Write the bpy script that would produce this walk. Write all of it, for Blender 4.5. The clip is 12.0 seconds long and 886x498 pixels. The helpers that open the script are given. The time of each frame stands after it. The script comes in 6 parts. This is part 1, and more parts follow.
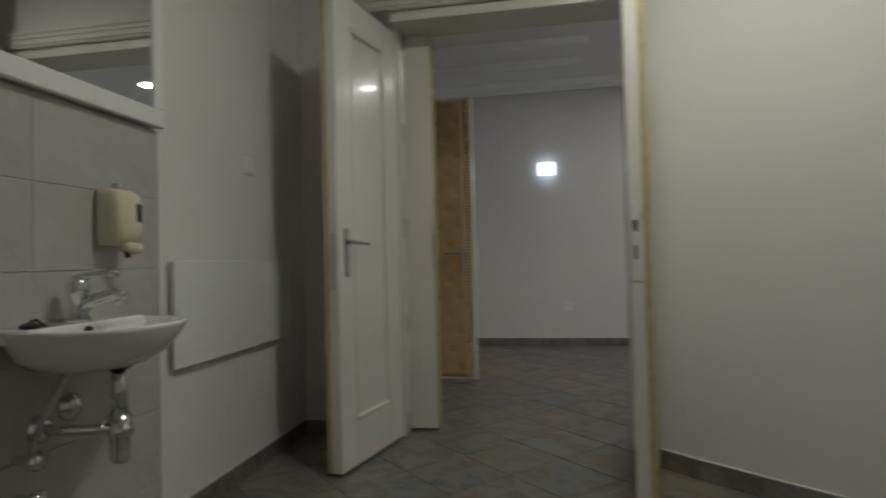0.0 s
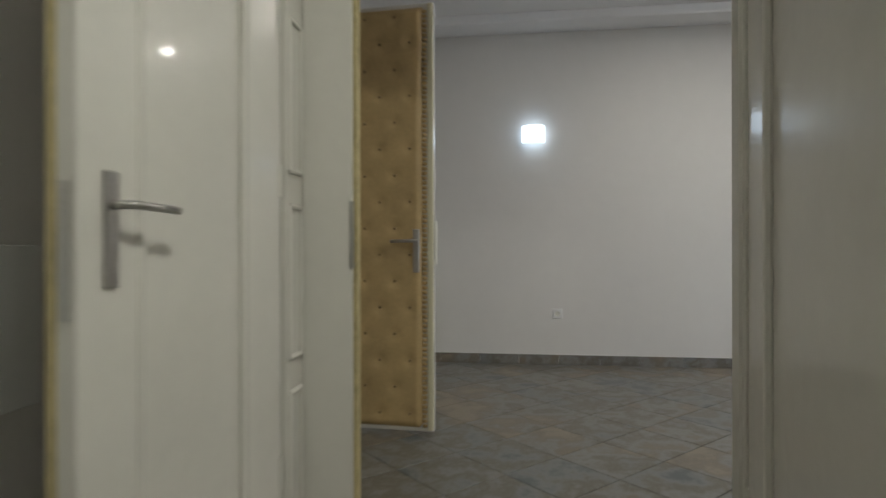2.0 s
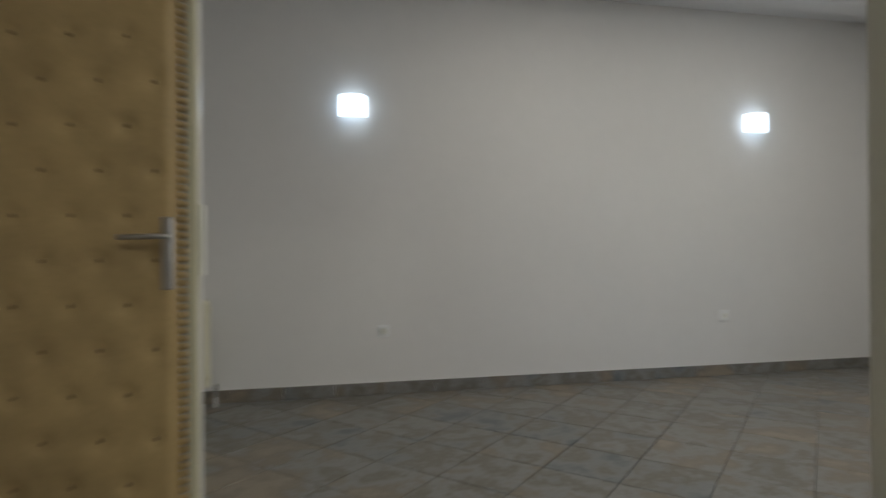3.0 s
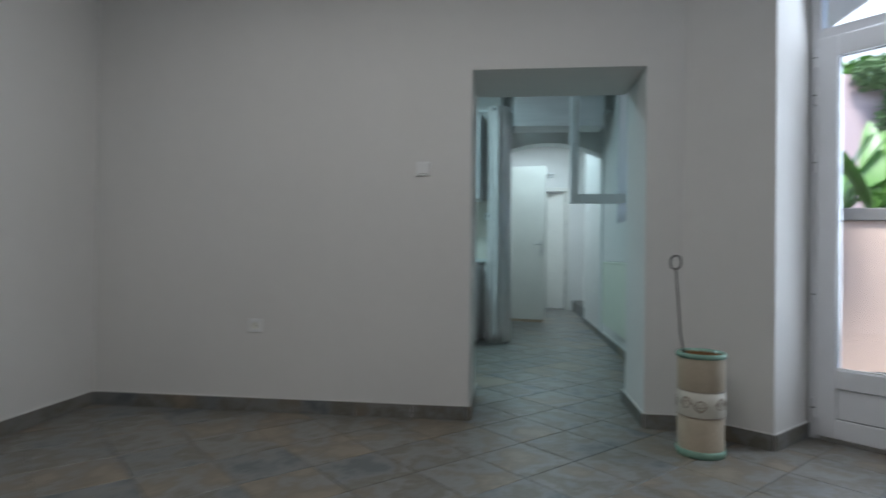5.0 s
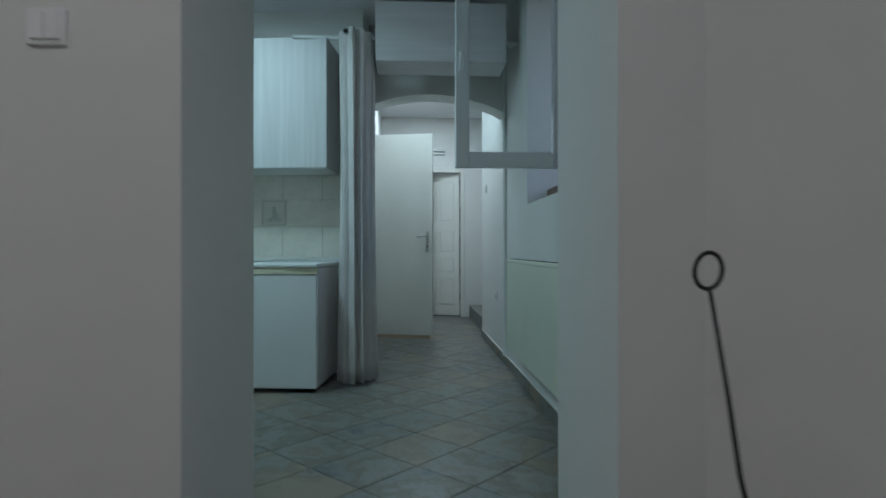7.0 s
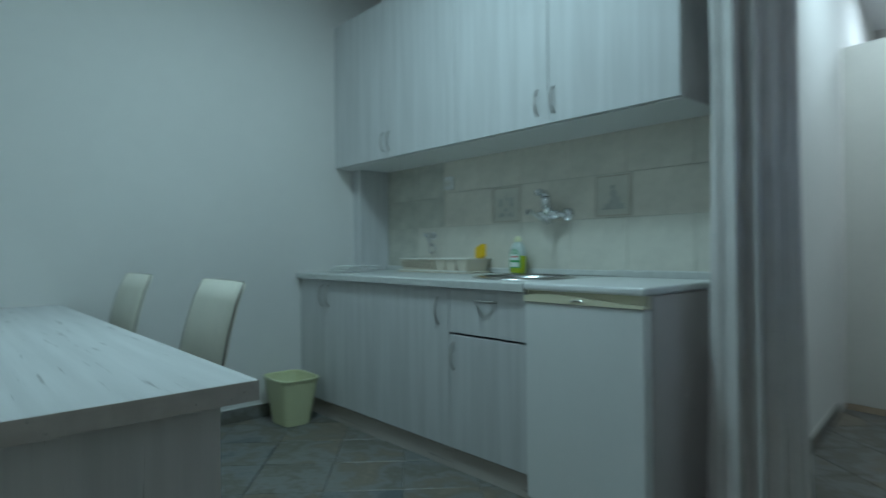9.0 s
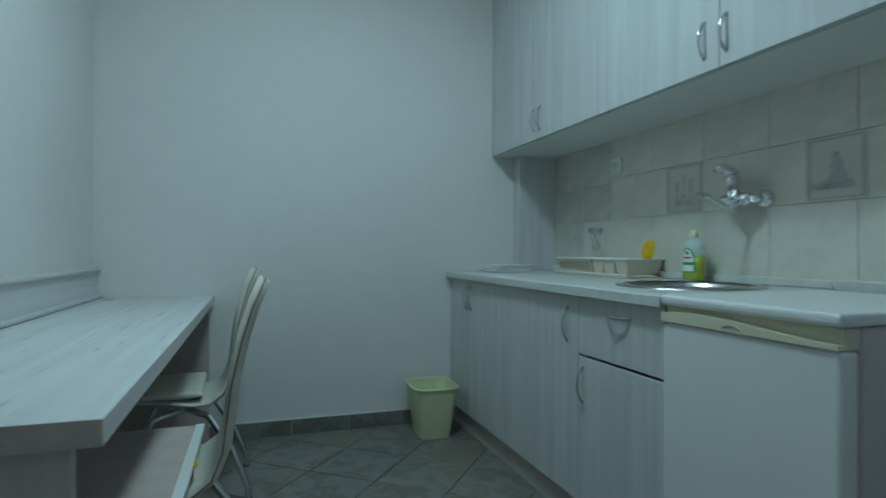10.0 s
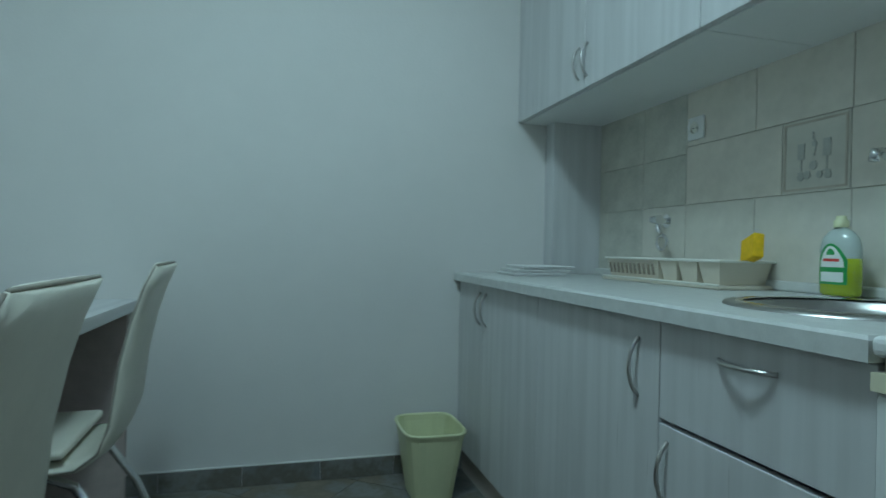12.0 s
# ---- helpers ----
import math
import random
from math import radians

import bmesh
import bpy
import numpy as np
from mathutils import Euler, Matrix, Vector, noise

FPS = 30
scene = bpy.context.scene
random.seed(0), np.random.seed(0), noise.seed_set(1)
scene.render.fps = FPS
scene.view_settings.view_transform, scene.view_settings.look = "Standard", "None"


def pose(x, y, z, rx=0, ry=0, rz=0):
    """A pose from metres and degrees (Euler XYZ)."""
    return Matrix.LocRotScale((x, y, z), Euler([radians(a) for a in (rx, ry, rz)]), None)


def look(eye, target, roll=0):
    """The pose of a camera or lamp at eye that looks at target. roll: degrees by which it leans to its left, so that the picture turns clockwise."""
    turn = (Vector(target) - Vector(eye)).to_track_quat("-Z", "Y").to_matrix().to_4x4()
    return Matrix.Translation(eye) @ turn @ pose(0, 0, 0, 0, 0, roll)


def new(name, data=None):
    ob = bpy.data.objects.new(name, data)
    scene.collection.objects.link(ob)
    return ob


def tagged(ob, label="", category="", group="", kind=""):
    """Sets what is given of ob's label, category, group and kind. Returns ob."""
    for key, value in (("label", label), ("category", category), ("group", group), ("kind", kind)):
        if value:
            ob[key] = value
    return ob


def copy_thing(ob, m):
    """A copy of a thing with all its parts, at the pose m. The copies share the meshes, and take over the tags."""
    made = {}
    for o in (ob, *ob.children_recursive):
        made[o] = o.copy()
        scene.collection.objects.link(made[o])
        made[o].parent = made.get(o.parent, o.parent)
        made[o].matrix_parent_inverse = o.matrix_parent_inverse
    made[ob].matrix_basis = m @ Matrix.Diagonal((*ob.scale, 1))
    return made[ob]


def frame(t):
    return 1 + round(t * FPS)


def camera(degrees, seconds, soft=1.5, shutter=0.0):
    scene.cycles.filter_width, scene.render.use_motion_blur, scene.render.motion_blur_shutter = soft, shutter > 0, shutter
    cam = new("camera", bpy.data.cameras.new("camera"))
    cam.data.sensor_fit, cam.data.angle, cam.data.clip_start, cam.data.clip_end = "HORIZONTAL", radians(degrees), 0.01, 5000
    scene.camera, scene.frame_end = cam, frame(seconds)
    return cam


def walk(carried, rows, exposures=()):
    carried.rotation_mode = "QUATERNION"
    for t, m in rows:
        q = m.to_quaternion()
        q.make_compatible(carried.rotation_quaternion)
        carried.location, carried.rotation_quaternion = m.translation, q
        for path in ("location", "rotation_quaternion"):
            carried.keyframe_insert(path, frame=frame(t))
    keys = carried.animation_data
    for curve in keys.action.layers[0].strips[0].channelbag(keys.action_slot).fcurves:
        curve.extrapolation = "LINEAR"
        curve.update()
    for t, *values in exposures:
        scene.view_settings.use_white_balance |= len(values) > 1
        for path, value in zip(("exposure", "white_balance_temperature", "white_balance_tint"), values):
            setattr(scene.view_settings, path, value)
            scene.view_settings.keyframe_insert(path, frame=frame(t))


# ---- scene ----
cam = camera(75.1, 12.0, 1.5, 0.5)

PATH = [
    (0, (6.369, -4.160, 0.949), (4.403, -4.520, 0.988), -1.4),
    (0.5, (6.077, -4.159, 0.994), (4.215, -4.887, 1.011), -0.3),
    (1, (5.769, -4.193, 0.987), (3.901, -4.907, 0.985), 0.4),
    (1.5, (5.341, -4.224, 0.950), (3.416, -4.768, 0.958), -0.4),
    (2, (4.867, -4.312, 0.957), (2.883, -4.560, 0.958), -0.1),
    (2.5, (4.380, -4.326, 0.986), (2.381, -4.392, 0.979), 0.0),
    (3, (3.859, -4.339, 0.950), (1.899, -3.941, 0.958), -0.4),
    (3.5, (3.380, -4.249, 0.962), (1.643, -3.258, 0.960), -0.5),
    (5.3, (2.526, -3.043, 0.954), (2.591, -1.045, 0.977), 0.8),
    (5.5, (2.538, -2.834, 0.951), (2.746, -0.845, 0.975), 0.7),
    (5.8, (2.574, -2.531, 0.958), (2.837, -0.549, 0.983), 0.3),
    (6, (2.595, -2.342, 0.960), (2.864, -0.361, 0.986), 0.6),
    (6.5, (2.700, -1.868, 0.973), (2.902, 0.122, 0.986), 0.1),
    (6.7, (2.761, -1.649, 0.966), (2.937, 0.344, 0.972), -0.0),
    (8.3, (3.010, 0.175, 1.022), (2.389, 2.076, 1.021), -0.6),
    (8.5, (3.006, 0.358, 1.021), (2.193, 2.186, 1.016), -0.9),
    (9, (3.000, 0.777, 1.013), (1.662, 2.263, 1.017), -0.6),
    (9.5, (3.014, 1.116, 1.017), (1.373, 2.259, 1.022), -0.6),
    (10, (2.917, 1.479, 1.003), (1.094, 2.302, 1.006), 0.1),
    (10.5, (2.760, 1.713, 0.999), (0.846, 2.293, 0.995), 0.3),
    (11, (2.525, 1.902, 0.995), (0.599, 2.441, 0.987), 0.0),
    (11.5, (2.320, 1.961, 0.967), (0.396, 2.507, 0.976), 0.8),
    (12, (2.194, 1.890, 0.981), (0.337, 2.634, 0.981), 1.2),
]
walk(cam, [(t, look(eye, target, roll)) for t, eye, target, roll in PATH], ((0, 1.3, 6400, 10), (0.5, 1.55, 6400, 10), (1.5, 1.95, 6400, 10), (2, 2.05, 6400, 10), (2.5, 1.95, 6400, 10), (3, 1.86, 6400, 10), (3.5, 1.92, 6400, 10), (5.3, 1.48, 5800, 10), (6, 1.26, 5800, 10), (8.3, 1.16, 5850, 10), (10.5, 1.18, 5900, 10), (11.5, 1.3, 5900, 10), (12, 1.3, 5900, 10)))

# ---------------------------------------------------------------- light
world = bpy.data.worlds.new("world")
scene.world = world
world.use_nodes = True
wn = world.node_tree
sky = wn.nodes.new("ShaderNodeTexSky")
sky.sky_type = 'NISHITA'
sky.sun_disc = False
sky.sun_elevation, sky.sun_rotation = radians(60), radians(200)
wn.links.new(sky.outputs[0], wn.nodes["Background"].inputs[0])
wn.nodes["Background"].inputs[1].default_value = 0.125


def sun(strength, elevation, rotation):
    d = bpy.data.lights.new("sun", 'SUN')
    d.energy, d.angle, d.color = strength, radians(12), (1, 0.97, 0.92)
    ob = new("sun", d)
    a, e = radians(rotation), radians(elevation)
    way = Vector((math.sin(a) * math.cos(e), math.cos(a) * math.cos(e), math.sin(e)))
    ob.matrix_world = Matrix.Translation((6, -2, 8)) @ way.to_track_quat("Z", "Y").to_matrix().to_4x4()


def area(name, place, target, size, power, colour, size_y=None):
    d = bpy.data.lights.new(name, 'AREA')
    d.energy, d.color, d.shape = power, colour, 'RECTANGLE'
    d.size, d.size_y = size, size_y or size
    ob = new(name, d)
    ob.matrix_world = look(place, target)
    return ob


sun(2.2, 60, 200)
for lx, ly in ((1.35, -1.4), (2.5, -1.4), (1.35, -3.0), (2.5, -3.0)):
    area("room spot light", (lx, ly, 2.73), (lx, ly, 0), 0.12, 1.9, (1.0, 0.95, 0.86))
area("kitchen light", (1.4, 1.95, 2.82), (1.4, 1.95, 0), 0.36, 8.6, (0.665, 0.98, 1.0))
# added fill hidden behind the arch, brightens the open corridor door leaf
area("corridor light", (3.0, 4.3, 2.85), (3.0, 4.3, 0), 0.2, 3.6, (0.74, 0.97, 1.0))
area("corridor light", (3.05, 5.9, 2.85), (3.05, 5.9, 0), 0.25, 6.6, (0.80, 0.97, 1.0))
area("lobby light", (4.83, -3.85, 2.67), (4.83, -3.85, 0), 0.24, 5.9, (0.975, 0.98, 0.85))
area("door daylight", (4.62, -0.22, 1.5), (3.0, -1.9, 0.8), 0.75, 8.0, (0.90, 0.95, 1.0), 2.0)

# ---------------------------------------------------------------- helpers
SHIFT = -0.063
KM = Matrix.Translation((SHIFT, 0, 0)) @ Matrix.Rotation(radians(-6.34), 4, 'Z')   # the skewed kitchen's own axes


def kit(x, y, z=0.0, turn=0.0):
    return KM @ pose(x, y, z, 0, 0, turn)


def mesh_of(name, bm, mat):
    me = bpy.data.meshes.new(name)
    bm.normal_update()
    bm.to_mesh(me)
    bm.free()
    me.materials.append(mat)
    return me


def part(name, bm, mat, parent, label="", smooth=False):
    me = mesh_of(name, bm, mat)
    if smooth:
        for p in me.polygons:
            p.use_smooth = True
    ob = new(name, me)
    ob.parent = parent
    if label:
        ob["label"] = label
    return ob


def thing(name, m, label, category, group=""):
    ob = new(name)
    ob.empty_display_size = 0.1
    ob.matrix_world = m
    return tagged(ob, label, category, group)


def solid(name, bm, mat, label, category, m=None, kind="structure", group="", smooth=False):
    me = mesh_of(name, bm, mat)
    if smooth:
        for p in me.polygons:
            p.use_smooth = True
    ob = new(name, me)
    if m is not None:
        ob.matrix_world = m
    return tagged(ob, label, category, group, kind)


def add_box(bm, x0, y0, z0, x1, y1, z1, bevel=0.0, seg=1):
    m = Matrix.Translation(((x0 + x1) / 2, (y0 + y1) / 2, (z0 + z1) / 2)) @ Matrix.Diagonal((x1 - x0, y1 - y0, z1 - z0, 1))
    vs = bmesh.ops.create_cube(bm, size=1, matrix=m)["verts"]
    if bevel:
        es = {e for v in vs for e in v.link_edges}
        bmesh.ops.bevel(bm, geom=list(es), offset=bevel, segments=seg, affect='EDGES', profile=0.5)
    return bm


def box(x0, y0, z0, x1, y1, z1, bevel=0.0, seg=1):
    return add_box(bmesh.new(), x0, y0, z0, x1, y1, z1, bevel, seg)


def add_prism(bm, pts, z0, z1):
    lo = [bm.verts.new((x, y, z0)) for x, y in pts]
    hi = [bm.verts.new((x, y, z1)) for x, y in pts]
    bm.faces.new(lo[::-1])
    bm.faces.new(hi)
    n = len(pts)
    for i in range(n):
        bm.faces.new((lo[i], lo[(i + 1) % n], hi[(i + 1) % n], hi[i]))
    bmesh.ops.recalc_face_normals(bm, faces=bm.faces[:])
    return bm


def prism(pts, z0, z1):
    return add_prism(bmesh.new(), pts, z0, z1)


def add_cyl(bm, p, q, r, r2=None, n=16):
    p, q = Vector(p), Vector(q)
    d = q - p
    m = Matrix.Translation((p + q) / 2) @ d.to_track_quat("Z", "Y").to_matrix().to_4x4()
    bmesh.ops.create_cone(bm, cap_ends=True, segments=n, radius1=r, radius2=r if r2 is None else r2, depth=d.length, matrix=m)
    return bm


def cyl(p, q, r, r2=None, n=16):
    return add_cyl(bmesh.new(), p, q, r, r2, n)


def add_tube(bm, pts, r, n=10, closed=False):
    pts = [Vector(p) for p in pts]
    rings = []
    up = Vector((0.13, 0.27, 1)).normalized()
    for i, p in enumerate(pts):
        a = pts[i - 1] if i or closed else p
        b = pts[(i + 1) % len(pts)] if i < len(pts) - 1 or closed else p
        t = (b - a).normalized()
        u = t.cross(up)
        if u.length < 0.05:
            u = t.cross(Vector((1, 0, 0)))
        u.normalize()
        v = t.cross(u)
        rr = r(i / (len(pts) - 1)) if callable(r) else r
        rings.append([bm.verts.new(p + rr * (math.cos(k * math.tau / n) * u + math.sin(k * math.tau / n) * v)) for k in range(n)])
    m = len(rings)
    for i in range(m if closed else m - 1):
        for k in range(n):
            bm.faces.new((rings[i][k], rings[i][(k + 1) % n], rings[(i + 1) % m][(k + 1) % n], rings[(i + 1) % m][k]))
    if not closed:
        bm.faces.new(rings[0][::-1])
        bm.faces.new(rings[-1])
    bmesh.ops.recalc_face_normals(bm, faces=bm.faces[:])
    return bm


def tube(pts, r, n=10, closed=False):
    return add_tube(bmesh.new(), pts, r, n, closed)


def lathe(profile, n=32, a0=0.0, a1=math.tau, sx=1.0, sy=1.0):
    bm = bmesh.new()
    full = abs(a1 - a0 - math.tau) < 1e-6
    cols = []
    for k in range(n if full else n + 1):
        a = a0 + (a1 - a0) * k / n
        cols.append([bm.verts.new((r * math.cos(a) * sx, r * math.sin(a) * sy, z)) for r, z in profile])
    for k in range(n):
        c, d = cols[k], cols[(k + 1) % len(cols)]
        for i in range(len(profile) - 1):
            bm.faces.new((c[i], d[i], d[i + 1], c[i + 1]))
    bmesh.ops.remove_doubles(bm, verts=bm.verts[:], dist=1e-5)
    bmesh.ops.recalc_face_normals(bm, faces=bm.faces[:])
    return bm


# ---------------------------------------------------------------- materials
def material(name, colour, rough=0.6, metal=0.0, var=0.06, scale=4.0, bump=0.0, bump_scale=120.0, stretch=(1, 1, 1), coat=0.0, second=None):
    """Colour with two scales of variation and fine relief."""
    m = bpy.data.materials.new(name)
    m.use_nodes = True
    t = m.node_tree
    b = t.nodes["Principled BSDF"]
    b.inputs["Roughness"].default_value, b.inputs["Metallic"].default_value = rough, metal
    b.inputs["Coat Weight"].default_value = coat
    co = t.nodes.new("ShaderNodeTexCoord")
    mp = t.nodes.new("ShaderNodeMapping")
    mp.inputs["Scale"].default_value = stretch
    t.links.new(co.outputs["Object"], mp.inputs[0])
    n1, n2 = t.nodes.new("ShaderNodeTexNoise"), t.nodes.new("ShaderNodeTexNoise")
    n1.inputs["Scale"].default_value, n2.inputs["Scale"].default_value = scale, scale * 9
    n1.inputs["Detail"].default_value = n2.inputs["Detail"].default_value = 5
    add = t.nodes.new("ShaderNodeMath")
    add.operation = 'MULTIPLY_ADD'
    add.inputs[1].default_value = 0.4
    t.links.new(mp.outputs[0], n1.inputs[0])
    t.links.new(mp.outputs[0], n2.inputs[0])
    t.links.new(n2.outputs[0], add.inputs[0])
    t.links.new(n1.outputs[0], add.inputs[2])
    ramp = t.nodes.new("ShaderNodeValToRGB")
    ramp.color_ramp.elements[0].position, ramp.color_ramp.elements[1].position = 0.45, 0.95
    lo = second or tuple(c * (1 - var) for c in colour)
    hi = colour if second else tuple(min(1, c * (1 + var)) for c in colour)
    ramp.color_ramp.elements[0].color, ramp.color_ramp.elements[1].color = (*lo, 1), (*hi, 1)
    t.links.new(add.outputs[0], ramp.inputs[0])
    t.links.new(ramp.outputs[0], b.inputs["Base Color"])
    if bump:
        n3, bp = t.nodes.new("ShaderNodeTexNoise"), t.nodes.new("ShaderNodeBump")
        n3.inputs["Scale"].default_value, n3.inputs["Detail"].default_value = bump_scale, 4
        bp.inputs["Strength"].default_value, bp.inputs["Distance"].default_value = bump, 0.004
        t.links.new(mp.outputs[0], n3.inputs[0])
        t.links.new(n3.outputs[0], bp.inputs["Height"])
        t.links.new(bp.outputs[0], b.inputs["Normal"])
    return m


def wood_white(name, along, colour=(0.62, 0.62, 0.62), dark=(0.40, 0.39, 0.385), cracks=0.5):
    """White-washed laminate with long grain and thin dark cracks along one axis."""
    m = bpy.data.materials.new(name)
    m.use_nodes = True
    t = m.node_tree
    b = t.nodes["Principled BSDF"]
    b.inputs["Roughness"].default_value = 0.5
    co, mp = t.nodes.new("ShaderNodeTexCoord"), t.nodes.new("ShaderNodeMapping")
    mp.inputs["Scale"].default_value = tuple(1.2 if i == along else 26 for i in range(3))
    t.links.new(co.outputs["Object"], mp.inputs[0])
    n1, n2 = t.nodes.new("ShaderNodeTexNoise"), t.nodes.new("ShaderNodeTexNoise")
    n1.inputs["Scale"].default_value, n2.inputs["Scale"].default_value = 1.0, 2.6
    n1.inputs["Detail"].default_value, n2.inputs["Detail"].default_value = 6, 3
    t.links.new(mp.outputs[0], n1.inputs[0])
    t.links.new(mp.outputs[0], n2.inputs[0])
    r1, r2 = t.nodes.new("ShaderNodeValToRGB"), t.nodes.new("ShaderNodeValToRGB")
    r1.color_ramp.elements[0].position, r1.color_ramp.elements[1].position = 0.35, 0.62
    r1.color_ramp.elements[0].color = (*[c * 0.89 for c in colour], 1)
    r1.color_ramp.elements[1].color = (*colour, 1)
    r2.color_ramp.elements[0].position, r2.color_ramp.elements[1].position = 0.27, 0.34
    r2.color_ramp.elements[0].color, r2.color_ramp.elements[1].color = (1, 1, 1, 1), (0, 0, 0, 1)
    t.links.new(n1.outputs[0], r1.inputs[0])
    t.links.new(n2.outputs[0], r2.inputs[0])
    k = t.nodes.new("ShaderNodeMath")
    k.operation = 'MULTIPLY'
    k.inputs[1].default_value = cracks
    t.links.new(r2.outputs[0], k.inputs[0])
    mix = t.nodes.new("ShaderNodeMix")
    mix.data_type = 'RGBA'
    t.links.new(k.outputs[0], mix.inputs["Factor"])
    t.links.new(r1.outputs[0], mix.inputs["A"])
    mix.inputs["B"].default_value = (*dark, 1)
    t.links.new(mix.outputs["Result"], b.inputs["Base Color"])
    return m


def tile_stone(name, rough=0.42):
    """Slate-look floor tile whose tone changes from tile to tile."""
    m = bpy.data.materials.new(name)
    m.use_nodes = True
    t = m.node_tree
    b = t.nodes["Principled BSDF"]
    b.inputs["Roughness"].default_value = rough
    info, co = t.nodes.new("ShaderNodeObjectInfo"), t.nodes.new("ShaderNodeTexCoord")
    geo = t.nodes.new("ShaderNodeNewGeometry")
    rnd = t.nodes.new("ShaderNodeMath")
    rnd.operation = 'ADD'
    t.links.new(info.outputs["Random"], rnd.inputs[0])
    t.links.new(geo.outputs["Random Per Island"], rnd.inputs[1])
    fr = t.nodes.new("ShaderNodeMath")
    fr.operation = 'FRACT'
    t.links.new(rnd.outputs[0], fr.inputs[0])
    n1, n2 = t.nodes.new("ShaderNodeTexNoise"), t.nodes.new("ShaderNodeTexNoise")
    n1.noise_dimensions = '4D'
    n1.inputs["Scale"].default_value, n1.inputs["Detail"].default_value = 4.5, 6
    n2.inputs["Scale"].default_value, n2.inputs["Detail"].default_value = 38, 5
    w = t.nodes.new("ShaderNodeMath")
    w.operation = 'MULTIPLY'
    w.inputs[1].default_value = 37
    t.links.new(fr.outputs[0], w.inputs[0])
    t.links.new(w.outputs[0], n1.inputs["W"])
    t.links.new(geo.outputs["Position"], n1.inputs["Vector"])
    t.links.new(geo.outputs["Position"], n2.inputs["Vector"])
    mad = t.nodes.new("ShaderNodeMath")
    mad.operation = 'MULTIPLY_ADD'
    mad.inputs[1].default_value = 0.30
    t.links.new(fr.outputs[0], mad.inputs[0])
    t.links.new(n1.outputs[0], mad.inputs[2])
    mad2 = t.nodes.new("ShaderNodeMath")
    mad2.operation = 'MULTIPLY_ADD'
    mad2.inputs[1].default_value = 0.18
    t.links.new(n2.outputs[0], mad2.inputs[0])
    t.links.new(mad.outputs[0], mad2.inputs[2])
    ramp = t.nodes.new("ShaderNodeValToRGB")
    e = ramp.color_ramp.elements
    e[0].position, e[0].color = 0.48, (0.105, 0.115, 0.122, 1)
    e[1].position, e[1].color = 0.95, (0.25, 0.21, 0.16, 1)
    for pos, c in ((0.58, (0.19, 0.195, 0.19)), (0.67, (0.14, 0.125, 0.10)), (0.76, (0.215, 0.215, 0.205)), (0.85, (0.175, 0.15, 0.118))):
        q = e.new(pos)
        q.color = (*c, 1)
    t.links.new(mad2.outputs[0], ramp.inputs[0])
    t.links.new(ramp.outputs[0], b.inputs["Base Color"])
    bp = t.nodes.new("ShaderNodeBump")
    bp.inputs["Strength"].default_value, bp.inputs["Distance"].default_value = 0.3, 0.004
    t.links.new(n2.outputs[0], bp.inputs["Height"])
    t.links.new(bp.outputs[0], b.inputs["Normal"])
    return m


def glow(name, colour, strength):
    m = bpy.data.materials.new(name)
    m.use_nodes = True
    b = m.node_tree.nodes["Principled BSDF"]
    b.inputs["Base Color"].default_value = (0.9, 0.9, 0.9, 1)
    b.inputs["Emission Color"].default_value = (*colour, 1)
    b.inputs["Emission Strength"].default_value = strength
    return m


def glass(name, colour=(0.96, 0.98, 0.98), rough=0.0):
    m = bpy.data.materials.new(name)
    m.use_nodes = True
    t = m.node_tree
    out = t.nodes["Material Output"]
    tr, gl, mix, fr = (t.nodes.new("ShaderNode" + n) for n in ("BsdfTransparent", "BsdfGlossy", "MixShader", "Fresnel"))
    tr.inputs[0].default_value = (*colour, 1)
    gl.inputs["Roughness"].default_value = rough
    fr.inputs[0].default_value = 1.5
    t.links.new(fr.outputs[0], mix.inputs[0])
    t.links.new(tr.outputs[0], mix.inputs[1])
    t.links.new(gl.outputs[0], mix.inputs[2])
    t.links.new(mix.outputs[0], out.inputs[0])
    return m


PLASTER = material("white wall paint", (0.72, 0.705, 0.68), 0.75, var=0.03, scale=1.2, bump=0.12, bump_scale=90)
CEILING = material("white ceiling paint", (0.80, 0.80, 0.81), 0.8, var=0.03, scale=1.5)
TILE = tile_stone("slate look floor tile")
GROUT = material("dark floor grout", (0.105, 0.10, 0.094), 0.9, var=0.2, scale=20)
BASE = tile_stone("slate look baseboard tile", 0.5)
GLOSS_WHITE = material("white gloss paint", (0.74, 0.72, 0.67), 0.22, var=0.04, scale=3, bump=0.25, bump_scale=14, coat=0.2)
WORN_WHITE = material("worn white paint", (0.70, 0.70, 0.68), 0.4, var=0.12, scale=14, bump=0.5, bump_scale=60)
FOAM = material("yellowed foam strip", (0.52, 0.44, 0.24), 0.9, var=0.2, scale=30, bump=0.5)
VINYL = material("ochre tufted vinyl", (0.53, 0.385, 0.185), 0.45, var=0.15, scale=5, bump=0.2, bump_scale=200)
VINYL_DARK = material("ochre vinyl button", (0.25, 0.17, 0.075), 0.45, var=0.1, scale=20)
STEEL = material("brushed steel", (0.55, 0.54, 0.52), 0.3, 1.0, var=0.06, scale=30, stretch=(1, 1, 12))
CHROME = material("chrome", (0.75, 0.76, 0.77), 0.09, 1.0, var=0.02, scale=10)
CERAMIC = material("white glazed ceramic", (0.82, 0.82, 0.82), 0.1, var=0.02, scale=3, coat=0.5)
BATH_TILE = material("pale grey wall tile", (0.46, 0.455, 0.425), 0.25, var=0.14, scale=2.5, bump=0.04, bump_scale=30)
